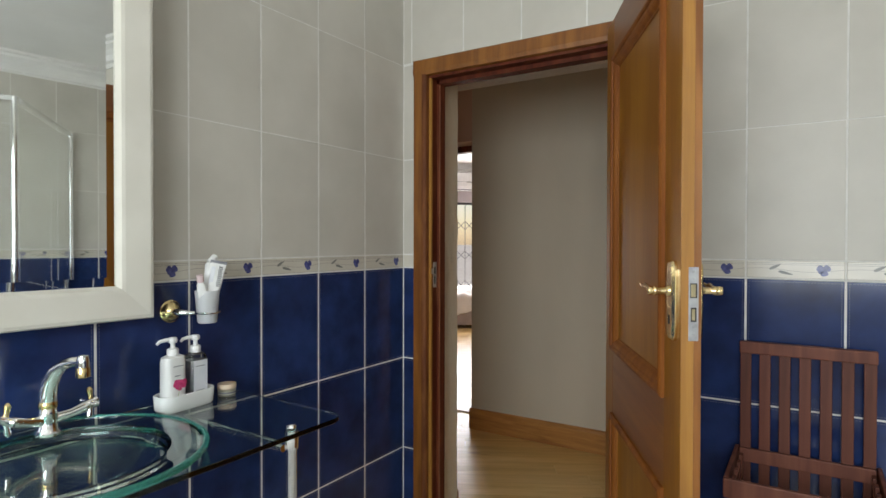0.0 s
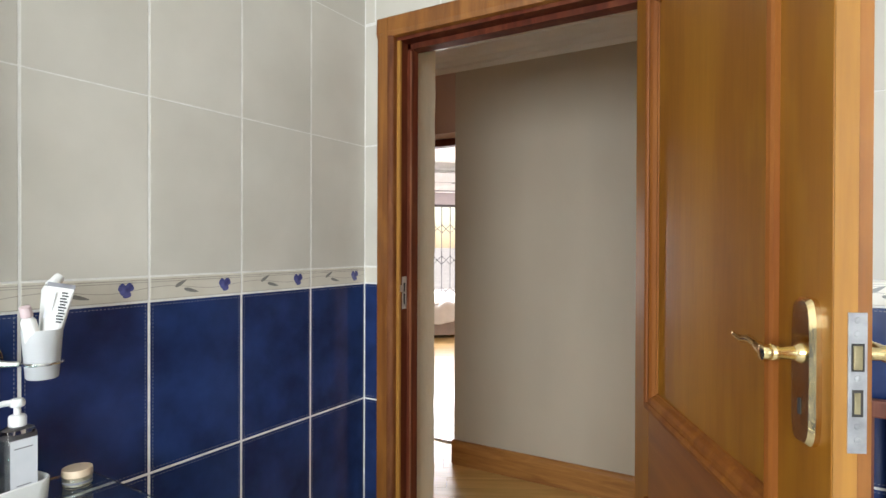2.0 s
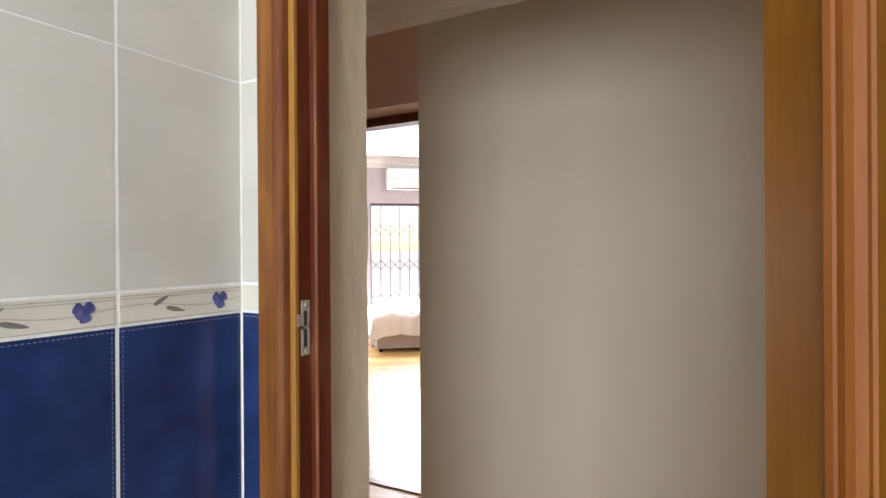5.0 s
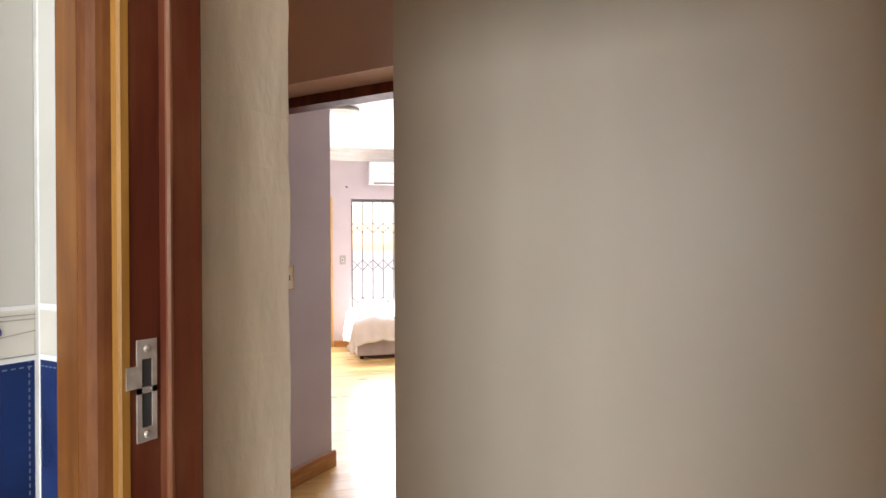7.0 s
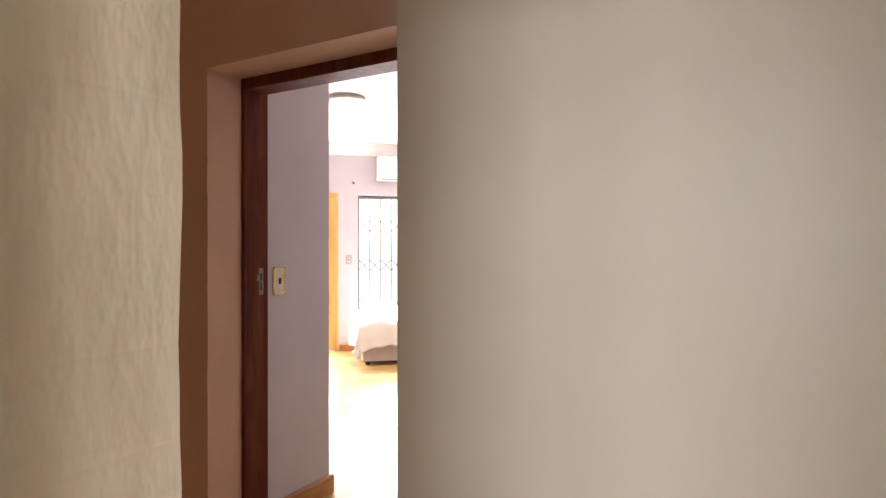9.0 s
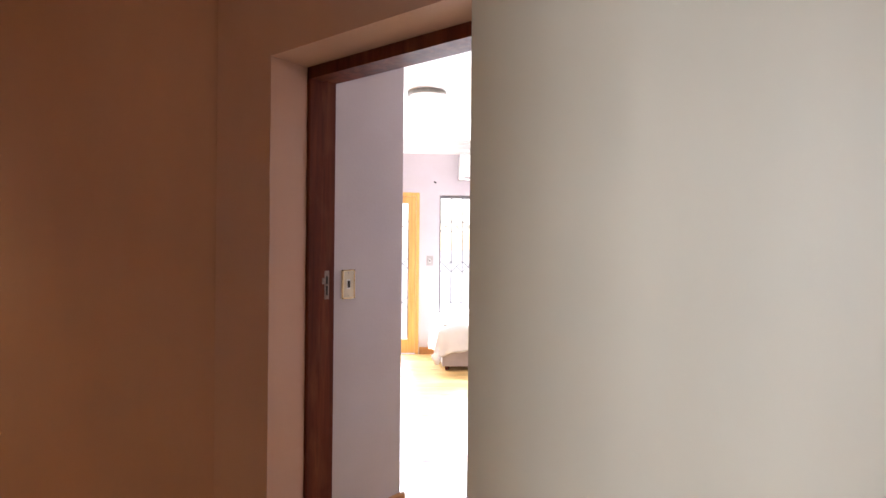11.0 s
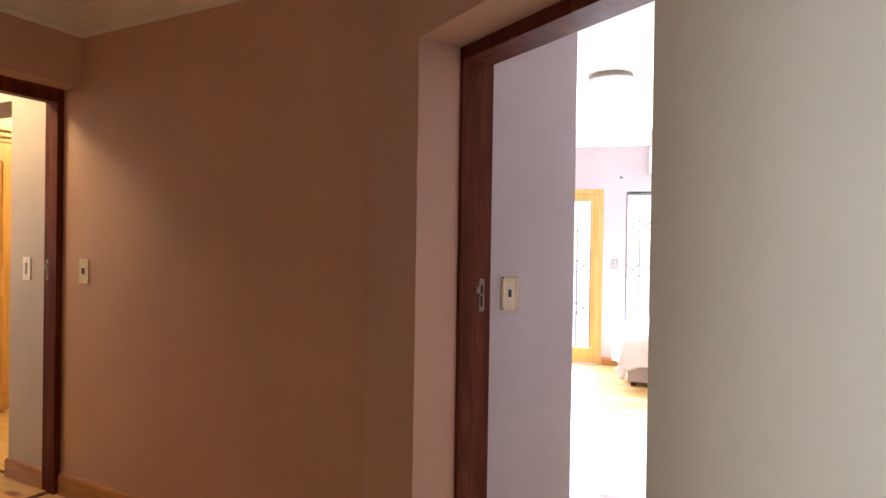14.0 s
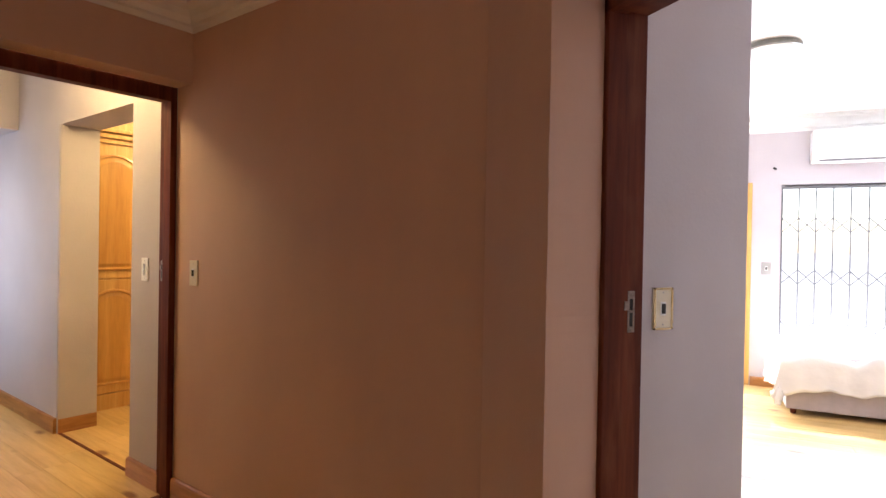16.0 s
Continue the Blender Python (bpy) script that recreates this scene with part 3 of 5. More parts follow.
def skirting(name, runs, scale=1.0):
    bm = bmesh.new()
    for p, q in runs:
        run(bm, [(o, z * scale) for o, z in SKIRT], p, q)
    return tagged(part(name, bm, skirting_wood), "tan varnished wooden skirting board", "baseboard", "", "structure")


skirting("baseboard_hall_north", [((3.0, HALL_N), (-2.083, HALL_N)), ((-2.083, HALL_N), (-2.083, 3.81)), ((-2.996, HALL_N), (-3.35, HALL_N))])
skirting("baseboard_hall_slanting", [(on_a(0.0), on_a(-1.97))], 0.8)
skirting("baseboard_hall_south", [((-2.6, 2.388), (-1.459, 2.388)), ((-0.53, 2.388), (3.0, 2.388))])
skirting("baseboard_passage", [(on_a(-2.11, 0.004), on_a(-2.48, 0.004)), (on_a(-3.60, 0.004), on_a(-6.8, 0.004)), (on_a(-3.596, -0.25), on_a(-3.596, 0.0))], 0.72)
skirting("baseboard_bedroom_entry", [((-3.15, 4.56), (-3.15, 3.945))], 0.68)
skirting("baseboard_bedroom_far", [(on_b(-0.065), on_b(-0.31))], 0.6)

# ---- ground outside ----
bm = boxes((-300, 300, -300, 300, -0.45, -0.15))
tagged(part("ground", bm, paving), "pale paved ground outside the house", "ground", "", "structure")

# ---- bathroom door and frame ----
HEAD = 2.045                                 # height of the rebate under the frame's head
JL, JR = -1.413, -0.553                      # rebate faces of the bathroom door frame


def bath_door_frame():
    t = tagged(new("door_frame"), "reddish varnished wooden frame of the bathroom doorway", "door frame")

    def side(name, sx, x):
        """One jamb, upright; sx is +1 where the opening lies to the right of it."""
        def pl(pts):
            return [(x + sx * u, y) for u, y in pts]
        bm = prism(bmesh.new(), pl([(-0.042, 2.0935), (0.0, 2.0935), (0.0, 2.139), (0.0130, 2.139), (0.0155, 2.143), (0.016, 2.18), (0.013, 2.184), (-0.042, 2.184)]), 0.004, HEAD)
        j = part(name, bm, dark_wood, t, "dark stained jamb with a rebate")
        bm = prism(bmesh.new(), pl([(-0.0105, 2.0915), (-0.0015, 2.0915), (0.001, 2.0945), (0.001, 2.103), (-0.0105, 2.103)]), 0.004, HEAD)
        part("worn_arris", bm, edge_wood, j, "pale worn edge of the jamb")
        flat = [(-0.081, 2.0925), (-0.081, 2.077), (-0.077, 2.072), (-0.058, 2.071), (-0.034, 2.0695), (-0.034, 2.0925)]
        arch = part("architrave", prism(bmesh.new(), pl(flat), 0.004, 2.12), frame_wood, t, "reddish moulded architrave")
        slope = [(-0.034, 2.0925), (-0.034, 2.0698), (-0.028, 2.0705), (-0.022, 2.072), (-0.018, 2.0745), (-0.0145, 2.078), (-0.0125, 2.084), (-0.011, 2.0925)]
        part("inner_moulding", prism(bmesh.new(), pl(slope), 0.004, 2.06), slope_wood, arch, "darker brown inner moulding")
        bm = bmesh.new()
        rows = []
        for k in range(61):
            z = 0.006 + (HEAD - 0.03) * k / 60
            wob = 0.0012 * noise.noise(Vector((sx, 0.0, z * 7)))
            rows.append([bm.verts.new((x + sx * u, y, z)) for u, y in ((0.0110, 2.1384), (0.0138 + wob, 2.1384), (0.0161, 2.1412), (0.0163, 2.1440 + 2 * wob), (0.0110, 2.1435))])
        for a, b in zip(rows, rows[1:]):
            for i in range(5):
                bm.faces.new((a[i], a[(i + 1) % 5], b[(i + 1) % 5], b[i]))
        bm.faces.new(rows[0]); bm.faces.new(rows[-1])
        part("rebate_arris", bm, arris_wood, j, "pale edge of the rebate")
        return j
    left = side("jamb", 1, JL)
    side("jamb", -1, JR)
    bm = bmesh.new()
    run(bm, [(2.0935, HEAD), (2.139, HEAD), (2.139, HEAD - 0.018), (2.184, HEAD - 0.02), (2.184, HEAD + 0.05), (2.0935, HEAD + 0.05)], (JL - 0.04, 0), (JR + 0.04, 0))
    part("head", bm, dark_wood, t, "dark stained head of the frame")
    bm = bmesh.new()
    run(bm, [(2.0925, HEAD + 0.011), (2.083, HEAD + 0.012), (2.074, HEAD + 0.014), (2.0695, HEAD + 0.03), (2.071, HEAD + 0.058), (2.072, HEAD + 0.077), (2.077, HEAD + 0.081), (2.0925, HEAD + 0.081)], (JL - 0.0805, 0), (JR + 0.0805, 0))
    part("head_architrave", bm, frame_wood, t, "reddish moulded architrave over the door")
    strike(left, Matrix.Translation((JL, 2.122, 1.197)) @ Matrix.Rotation(radians(-90), 4, "Z"), 0.055, worn_nickel)
    return t


def strike(parent, m, half, metal=None):
    """A steel keep with two holes, let into a jamb; its local x runs along the jamb's depth, y out of it reversed."""
    bm = bmesh.new()
    w = 0.0115
    for x0, x1, z0, z1 in ((-w, w, half * 0.62, half), (-w, w, -half, -half * 0.72), (-w, w, -half * 0.05, half * 0.07), (-w, -0.006, -half * 0.72, half * 0.62), (0.006, w, -half * 0.72, half * 0.62)):
        box(bm, x0, x1, 0.0, 0.0022, z0, z1)
    box(bm, w, w + 0.012, 0.0, 0.0022, half * 0.07, half * 0.5)
    metal = metal or steel
    k = part("strike_plate", bm, metal, parent, "worn steel strike plate", m)
    # dark sheet gives the keep its shade by colour
    bm = boxes((-0.006, 0.006, 0.0003, 0.0008, -half * 0.72, half * 0.62))
    part("keep_hole", bm, dark_hole, k)
    for z in (half * 0.82, -half * 0.86):
        bm = lathe(bmesh.new(), [(0, 0.0045), (0.003, 0.0042), (0.0045, 0.002)], 12, (0, 0, z), Matrix.Rotation(radians(-90), 4, "X"))
        part("screw", bm, metal, k)
    return k


bath_door_frame()


def panel_moulding(bm, x0, x1, z0, z1, y, out):
    """A raised bead round a door panel on the face at y, standing out along out (+1 or -1)."""
    prof = [(0.0, 0.0), (0.0, 0.007), (0.004, 0.010), (0.011, 0.012), (0.017, 0.009), (0.018, 0.006), (0.026, 0.005), (0.032, 0.001), (0.037, -0.006), (0.041, -0.0065), (0.043, -0.0095)]
    loops = []
    for inset, h in prof:
        yy = y + out * h
        loops.append([bm.verts.new(p) for p in ((x0 + inset, yy, z0 + inset), (x1 - inset, yy, z0 + inset), (x1 - inset, yy, z1 - inset), (x0 + inset, yy, z1 - inset))])
    for a, b in zip(loops, loops[1:]):
        for i in range(4):
            bm.faces.new((a[i], a[(i + 1) % 4], b[(i + 1) % 4], b[i]))


def bath_door():
    """The open panel door; local x from the hinges to the lock, y out of the face seen from the room."""
    hinge, tip = Vector((-0.603, 1.930)), Vector((-0.246, 1.230))
    d = (tip - hinge).normalized()
    width, th = (tip - hinge).length, 0.040
    t = thing("panel_door", "open honey-coloured varnished wooden panel door", "door", Matrix.Translation((hinge.x, hinge.y, 0)) @ Matrix.Rotation(math.atan2(d.y, d.x), 4, "Z"))
    t["kind"] = "structure"
    z_top, st = 2.04, 0.113
    # y runs 0 (seen face) .. th (hidden face)
    part("lock_stile", boxes((width - st, width, 0, th, 0.008, z_top), bevel=0.0015), door_wood, t)
    part("hinge_stile", boxes((0, st, 0, th, 0.008, z_top), bevel=0.0015), door_wood, t)
    rail_grain = skirting_rail
    for name, z0, z1 in (("bottom_rail", 0.008, 0.24), ("lock_rail", 0.80, 1.005), ("top_rail", 1.915, z_top)):
        part(name, boxes((st, width - st, 0.0005, th - 0.0005, z0, z1)), rail_grain, t)
    for z0, z1 in ((0.24, 0.80), (1.005, 1.915)):
        pn = part("panel", boxes((st, width - st, 0.010, th - 0.010, z0, z1)), door_wood, t)
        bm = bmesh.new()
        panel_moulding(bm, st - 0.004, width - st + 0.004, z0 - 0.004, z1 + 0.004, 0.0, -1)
        part("panel_moulding", bm, shaded_bead_wood, pn, "honey bead moulding with shade in its colour")
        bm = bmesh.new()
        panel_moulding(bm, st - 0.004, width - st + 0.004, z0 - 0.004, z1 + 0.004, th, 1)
        part("panel_moulding", bm, shaded_bead_wood, pn, "honey bead moulding with shade in its colour")
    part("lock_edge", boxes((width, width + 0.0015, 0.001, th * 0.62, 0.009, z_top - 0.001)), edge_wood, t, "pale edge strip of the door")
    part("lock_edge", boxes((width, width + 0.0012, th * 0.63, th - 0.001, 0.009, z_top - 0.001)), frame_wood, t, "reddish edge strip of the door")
    # mortice lock on the edge
    bm = boxes((width + 0.0015, width + 0.003, 0.0145, 0.0335, 1.144, 1.290), bevel=0.0004)
    lock = part("lock_plate", bm, steel, t, "brushed steel lock face plate")
    part("latch_slot", boxes((width + 0.003, width + 0.0034, 0.0175, 0.0305, 1.229, 1.258)), dark_hole, lock, "dark slot round the latch")
    part("latch", boxes((width + 0.0034, width + 0.006, 0.0185, 0.0275, 1.231, 1.256), bevel=0.001), shaded_brass, lock, "brass latch, shadow in its dark colour")
    part("bolt_slot", boxes((width + 0.003, width + 0.0034, 0.0185, 0.0295, 1.182, 1.210)), dark_hole, lock, "dark bolt slot")
    part("dead_bolt", boxes((width + 0.0034, width + 0.0042, 0.0205, 0.0265, 1.185, 1.207), bevel=0.0003), shaded_brass, lock, "brass bolt end, shadow in its dark colour")
    for z in (1.158, 1.172, 1.222, 1.268, 1.282):
        part("screw", lathe(bmesh.new(), [(0.0035, 0), (0.003, 0.0008), (0, 0.0012)], 10, (width + 0.003, 0.024, z), Matrix.Rotation(radians(90), 4, "Y")), steel, lock)
    for y, sg in ((0.0, -1), (th, 1)):
        zc, xc = 1.22, width - 0.040
        bm = bmesh.new()
        pts = []
        for k in range(24):
            an = 2 * math.pi * k / 24
            px, pz = 0.023 * math.copysign(abs(math.cos(an)) ** 0.5, math.cos(an)), 0.082 * math.copysign(abs(math.sin(an)) ** 0.35, math.sin(an))
            pts.append((px, pz))
        lo = [bm.verts.new((xc + px, y, zc + pz)) for px, pz in pts]
        mi = [bm.verts.new((xc + px, y + sg * 0.006, zc + pz)) for px, pz in pts]
        hi = [bm.verts.new((xc + px * 0.78, y + sg * 0.011, zc + pz * 0.95)) for px, pz in pts]
        for a, b in ((lo, mi), (mi, hi)):
            for k in range(24):
                bm.faces.new((a[k], a[(k + 1) % 24], b[(k + 1) % 24], b[k]))
        bm.faces.new(hi)
        plate = part("handle_plate", bm, brass, t, "polished brass back plate")
        part("keyhole", boxes((xc - 0.003, xc + 0.003, y + sg * 0.0112, y + sg * 0.012, zc - 0.048, zc - 0.030)), dark_hole, plate)
        rot = Matrix.Rotation(radians(90 * -sg), 4, "X")
        neck = lathe(bmesh.new(), [(0.012, 0), (0.011, 0.006), (0.0075, 0.010), (0.0070, 0.026), (0.0095, 0.030), (0.0095, 0.033), (0.0080, 0.035), (0.0098, 0.040), (0.0085, 0.045), (0, 0.047)], 20, (xc, y + sg * 0.008, 1.24), rot)
        lev = part("lever_handle", neck, brass, t, "polished brass lever handle", smooth=True)
        pts = [(xc, y + sg * 0.043, 1.24), (xc - 0.016, y + sg * 0.045, 1.241), (xc - 0.032, y + sg * 0.045, 1.245), (xc - 0.046, y + sg * 0.046, 1.248), (xc - 0.062, y + sg * 0.047, 1.245), (xc - 0.078, y + sg * 0.048, 1.247), (xc - 0.086, y + sg * 0.048, 1.250)]
        part("grip", tube(bmesh.new(), pts, [0.0092, 0.0072, 0.0042, 0.0050, 0.0042, 0.0034, 0.0018], 14), brass, lev, smooth=True)
    for z in (0.25, 1.05, 1.80):
        hg = part("hinge", lathe(bmesh.new(), [(0.006, 0), (0.006, 0.09), (0.004, 0.097), (0, 0.098)], 12, (-0.006, th + 0.003, z)), brass, t)
    return t


# darker than the stiles: the lock rail's shadow is in this colour
skirting_rail = timber("shaded_honey_cross_grain", (0.125, 0.030, 0.004), (0.175, 0.050, 0.007), (0.23, 0.076, 0.011), grain=(1.0, 14, 14), coat=0.08, rough=0.4)
bath_door()

# ---- mirror ----


def mirror():
    y0, y1, z0, z1, w = 0.20, 0.886, 1.14, 2.22, 0.086
    x = TILE_X
    t = thing("wall_mirror", "large wall mirror in a wide off-white wooden frame", "mirror", Matrix.Translation((x + 0.001, y0, z0)) @ Matrix.Rotation(radians(-3.9), 4, "Z"))
    ly, lz = y1 - y0, z1 - z0
    prof = [(0.0, 0.0), (0.0, 0.030), (0.004, 0.036), (0.012, 0.038), (0.070, 0.030), (0.078, 0.027), (0.083, 0.018), (w, 0.012), (w, 0.0)]
    corners = [(0, 0), (ly, 0), (ly, lz), (0, lz)]
    names = ("bottom_frame", "right_frame", "top_frame", "left_frame")
    inward = [(1, 1), (-1, 1), (-1, -1), (1, -1)]
    for k in range(4):
        bm = bmesh.new()
        rings = []
        for c in (k, (k + 1) % 4):
            (cy, cz), (iy, iz) = corners[c], inward[c]
            rings.append([bm.verts.new((h, cy + iy * i, cz + iz * i)) for i, h in prof])
        n = len(prof)
        for i in range(n):
            bm.faces.new((rings[0][i], rings[0][(i + 1) % n], rings[1][(i + 1) % n], rings[1][i]))
        bm.faces.new(rings[0])
        bm.faces.new(rings[1][::-1])
        part("frame_side", bm, mirror_paint, t)
    bm = bmesh.new()
    b = 0.022
    o = [(0.010, w - 0.002, w - 0.002), (0.010, ly - w + 0.002, w - 0.002), (0.010, ly - w + 0.002, lz - w + 0.002), (0.010, w - 0.002, lz - w + 0.002)]
    i4 = [(0.0122, w + b, w + b), (0.0122, ly - w - b, w + b), (0.0122, ly - w - b, lz - w - b), (0.0122, w + b, lz - w - b)]
    vo, vi = [bm.verts.new(p) for p in o], [bm.verts.new(p) for p in i4]
    bm.faces.new(vi)
    for k in range(4):
        bm.faces.new((vo[k], vo[(k + 1) % 4], vi[(k + 1) % 4], vi[k]))
    part("mirror_glass", bm, mirror_glass, t, "bevelled mirror glass")


mirror()

# ---- glass washstand ----
SHELF = 0.890


def washstand():
    t = thing("glass_washstand", "clear green-edged glass washstand shelf on chrome legs", "washstand", Matrix.Translation((-1.30, 0.5, 0)))
    bm = bmesh.new()
    pts = [(-0.250, -0.62), (0.255, -0.62)]
    pts += [(0.255 - 0.04 + 0.04 * math.cos(a), 0.60 + 0.04 * math.sin(a)) for a in (0, 0.5, 1.05, 1.57)]
    pts += [(-0.250, 0.655)]
    prism(bm, pts, SHELF - 0.012, SHELF)
    bmesh.ops.bevel(bm, geom=bm.edges[:], offset=0.0015, segments=1, affect="EDGES")
    part("glass_shelf", bm, green_glass, t, "thick clear glass shelf with green edges")
    for x, y in ((0.222, 0.485), (0.222, -0.5)):
        bm = lathe(bmesh.new(), [(0.020, 0.004), (0.020, 0.012), (0.015, 0.018), (0.0135, 0.03), (0.0135, SHELF - 0.05), (0.017, SHELF - 0.045), (0.017, SHELF - 0.013)], 20, (x, y, 0))
        leg = part("leg", bm, chrome, t, "chrome tube leg", smooth=True)
        part("leg_cap", lathe(bmesh.new(), [(0.010, SHELF), (0.012, SHELF + 0.004), (0.009, SHELF + 0.010), (0, SHELF + 0.012)], 18, (x, y, 0)), chrome, leg, smooth=True)
    for y in (0.46, -0.48):
        part("rail", tube(bmesh.new(), [(-0.25, y, SHELF - 0.04), (0.222, y, SHELF - 0.04)], 0.009, 14), chrome, t, "chrome support rail", smooth=True)
    part("front_rail", tube(bmesh.new(), [(0.222, 0.485, 0.56), (0.222, -0.5, 0.56)], 0.008, 14), chrome, t, "chrome towel rail", smooth=True)


def basin():
    t = thing("glass_basin", "round clear glass basin with a wide green-edged rim", "basin", Matrix.Translation((-1.282, 0.570, SHELF)))
    out = [(0.02, -0.115), (0.09, -0.105), (0.15, -0.07), (0.185, -0.03), (0.20, 0.006), (0.258, 0.013), (0.262, 0.018)]
    ins = [(0.262, 0.026), (0.20, 0.022), (0.178, -0.01), (0.143, -0.058), (0.085, -0.092), (0.02, -0.102)]
    bm = lathe(bmesh.new(), [(0, -0.115)] + out + ins + [(0, -0.102)], 64)
    part("bowl", bm, green_glass, t, smooth=True)
    rim = [(0.268 * math.cos(2 * math.pi * k / 64), 0.268 * math.sin(2 * math.pi * k / 64), 0.0215) for k in range(65)]
    part("rim_edge", tube(bmesh.new(), rim, 0.0075, 12), teal_glass, t, "teal polished rim edge", smooth=True)
    part("drain", lathe(bmesh.new(), [(0, -0.104), (0.022, -0.1015), (0.024, -0.099), (0.018, -0.097), (0, -0.096)], 24), chrome, t, smooth=True)
    part("waste_pipe", lathe(bmesh.new(), [(0.018, -0.40), (0.018, -0.14), (0.03, -0.13), (0.03, -0.117), (0, -0.116)], 20), chrome, t, smooth=True)
    part("trap", tube(bmesh.new(), [(0, 0, -0.38), (0, 0, -0.46), (-0.03, 0.02, -0.50), (-0.08, 0.05, -0.48), (-0.12, 0.06, -0.42), (-0.27, 0.07, -0.41)], 0.016, 14), chrome, t, smooth=True)


def tap():
    x, y, z = -1.450, 0.620, SHELF + 0.022
    t = thing("mixer_tap", "chrome swan-neck basin tap with brass-tipped cross handles", "tap", Matrix.Translation((x, y, z)))
    part("base", lathe(bmesh.new(), [(0.026, 0), (0.027, 0.006), (0.021, 0.014), (0.018, 0.03), (0.020, 0.045), (0.017, 0.06), (0.013, 0.068)], 28), chrome, t, smooth=True)
    pts = [(0, 0, 0.06), (0.001, 0, 0.09), (0.006, 0.003, 0.118), (0.022, 0.008, 0.143), (0.045, 0.016, 0.158), (0.070, 0.023, 0.165), (0.093, 0.029, 0.166)]
    sp = part("spout", tube(bmesh.new(), pts, [0.0165, 0.0185, 0.0178, 0.0155, 0.0130, 0.0112, 0.0105], 18), chrome, t, smooth=True)
    e = Vector(pts[-1])
    part("nozzle_body", lathe(bmesh.new(), [(0.013, -0.012), (0.0135, 0.002), (0.011, 0.013), (0, 0.016)], 20, e), chrome, sp, smooth=True)
    part("nozzle", lathe(bmesh.new(), [(0.0125, -0.034), (0.0145, -0.032), (0.0145, -0.014), (0.0135, -0.012)], 20, e), brass, sp, "brass nozzle", smooth=True)
    part("collar", lathe(bmesh.new(), [(0.0175, 0.058), (0.0195, 0.062), (0.0195, 0.070), (0.0175, 0.074)], 24), brass, t, "brass collar", smooth=True)
    for sg in (-1, 1):
        arm = part("arm", tube(bmesh.new(), [(0, sg * 0.012, 0.032), (0.006, sg * 0.045, 0.038), (0.010, sg * 0.072, 0.046)], [0.013, 0.011, 0.014], 16), chrome, t, smooth=True)
        c = Vector((0.012, sg * 0.085, 0.054))
        bm = bmesh.new()
        tube(bm, [(0.010, sg * 0.072, 0.046), (0.013, sg * 0.098, 0.060)], [0.012, 0.008], 14)
        h = part("cross_handle", bm, chrome, t, smooth=True)
        for dx, dz in ((0.030, 0), (-0.030, 0), (0, 0.030), (0, -0.030)):
            q = c + Vector((dx, sg * -0.004, dz))
            bm = tube(bmesh.new(), [c, c + (q - c) * 0.6, q, c + (q - c) * 1.2], [0.005, 0.006, 0.0075, 0.003], 12)
            part("spoke", bm, brass if dz > 0 else chrome, h, smooth=True)


washstand()
basin()
tap()

# ---- toiletries ----


def rounded(w, d, h, r, seg=6):
    """Outline of a rounded rectangle w by d."""
    pts = []
    for cx, cy, a0 in ((w / 2 - r, d / 2 - r, 0), (-w / 2 + r, d / 2 - r, 90), (-w / 2 + r, -d / 2 + r, 180), (w / 2 - r, -d / 2 + r, 270)):
        for k in range(seg + 1):
            a = radians(a0 + 90 * k / seg)
            pts.append((cx + r * math.cos(a), cy + r * math.sin(a)))
    return pts


def loft(bm, outlines, cap_top=True):
    """A body through (outline, z) rings of equal count."""
    rings = [[bm.verts.new((p[0], p[1], z)) for p in pts] for pts, z in outlines]
    n = len(rings[0])
    for a, b in zip(rings, rings[1:]):
        for i in range(n):
            bm.faces.new((a[i], a[(i + 1) % n], b[(i + 1) % n], b[i]))
    bm.faces.new(rings[0][::-1])
    if cap_top:
        bm.faces.new(rings[-1])
    return bm


TRAY = Matrix.Translation((-1.464, 0.960, SHELF)) @ Matrix.Rotation(radians(4), 4, "Z")


def tray():
    t = thing("bottle_tray", "small white porcelain tray holding two pump bottles", "tray", TRAY)
    bm = bmesh.new()
    loft(bm, [(rounded(0.062, 0.145, 0, 0.02), 0.0), (rounded(0.070, 0.160, 0, 0.028), 0.006), (rounded(0.074, 0.166, 0, 0.03), 0.042), (rounded(0.070, 0.162, 0, 0.028), 0.044),
              (rounded(0.066, 0.157, 0, 0.027), 0.040), (rounded(0.060, 0.150, 0, 0.025), 0.009)])
    part("dish", bm, white_ceramic, t, smooth=True)


def pump(t, z, r, turn):
    """A white lotion pump on a bottle's neck at height z."""
    p = part("pump", lathe(bmesh.new(), [(r, z), (r, z + 0.016), (r * 0.85, z + 0.019), (0.006, z + 0.020), (0.0055, z + 0.036)], 22), white_plastic, t, "white pump dispenser", smooth=True)
    c, s = math.cos(turn), math.sin(turn)
    bm = lathe(bmesh.new(), [(0.010, z + 0.034), (0.012, z + 0.037), (0.012, z + 0.043), (0.009, z + 0.048), (0, z + 0.049)], 18)
    tube(bm, [(0, 0, z + 0.042), (0.02 * c, 0.02 * s, z + 0.043), (0.036 * c, 0.036 * s, z + 0.040), (0.042 * c, 0.042 * s, z + 0.034)], [0.006, 0.0055, 0.0045, 0.0035], 10)
    part("nozzle", bm, white_plastic, p, smooth=True)


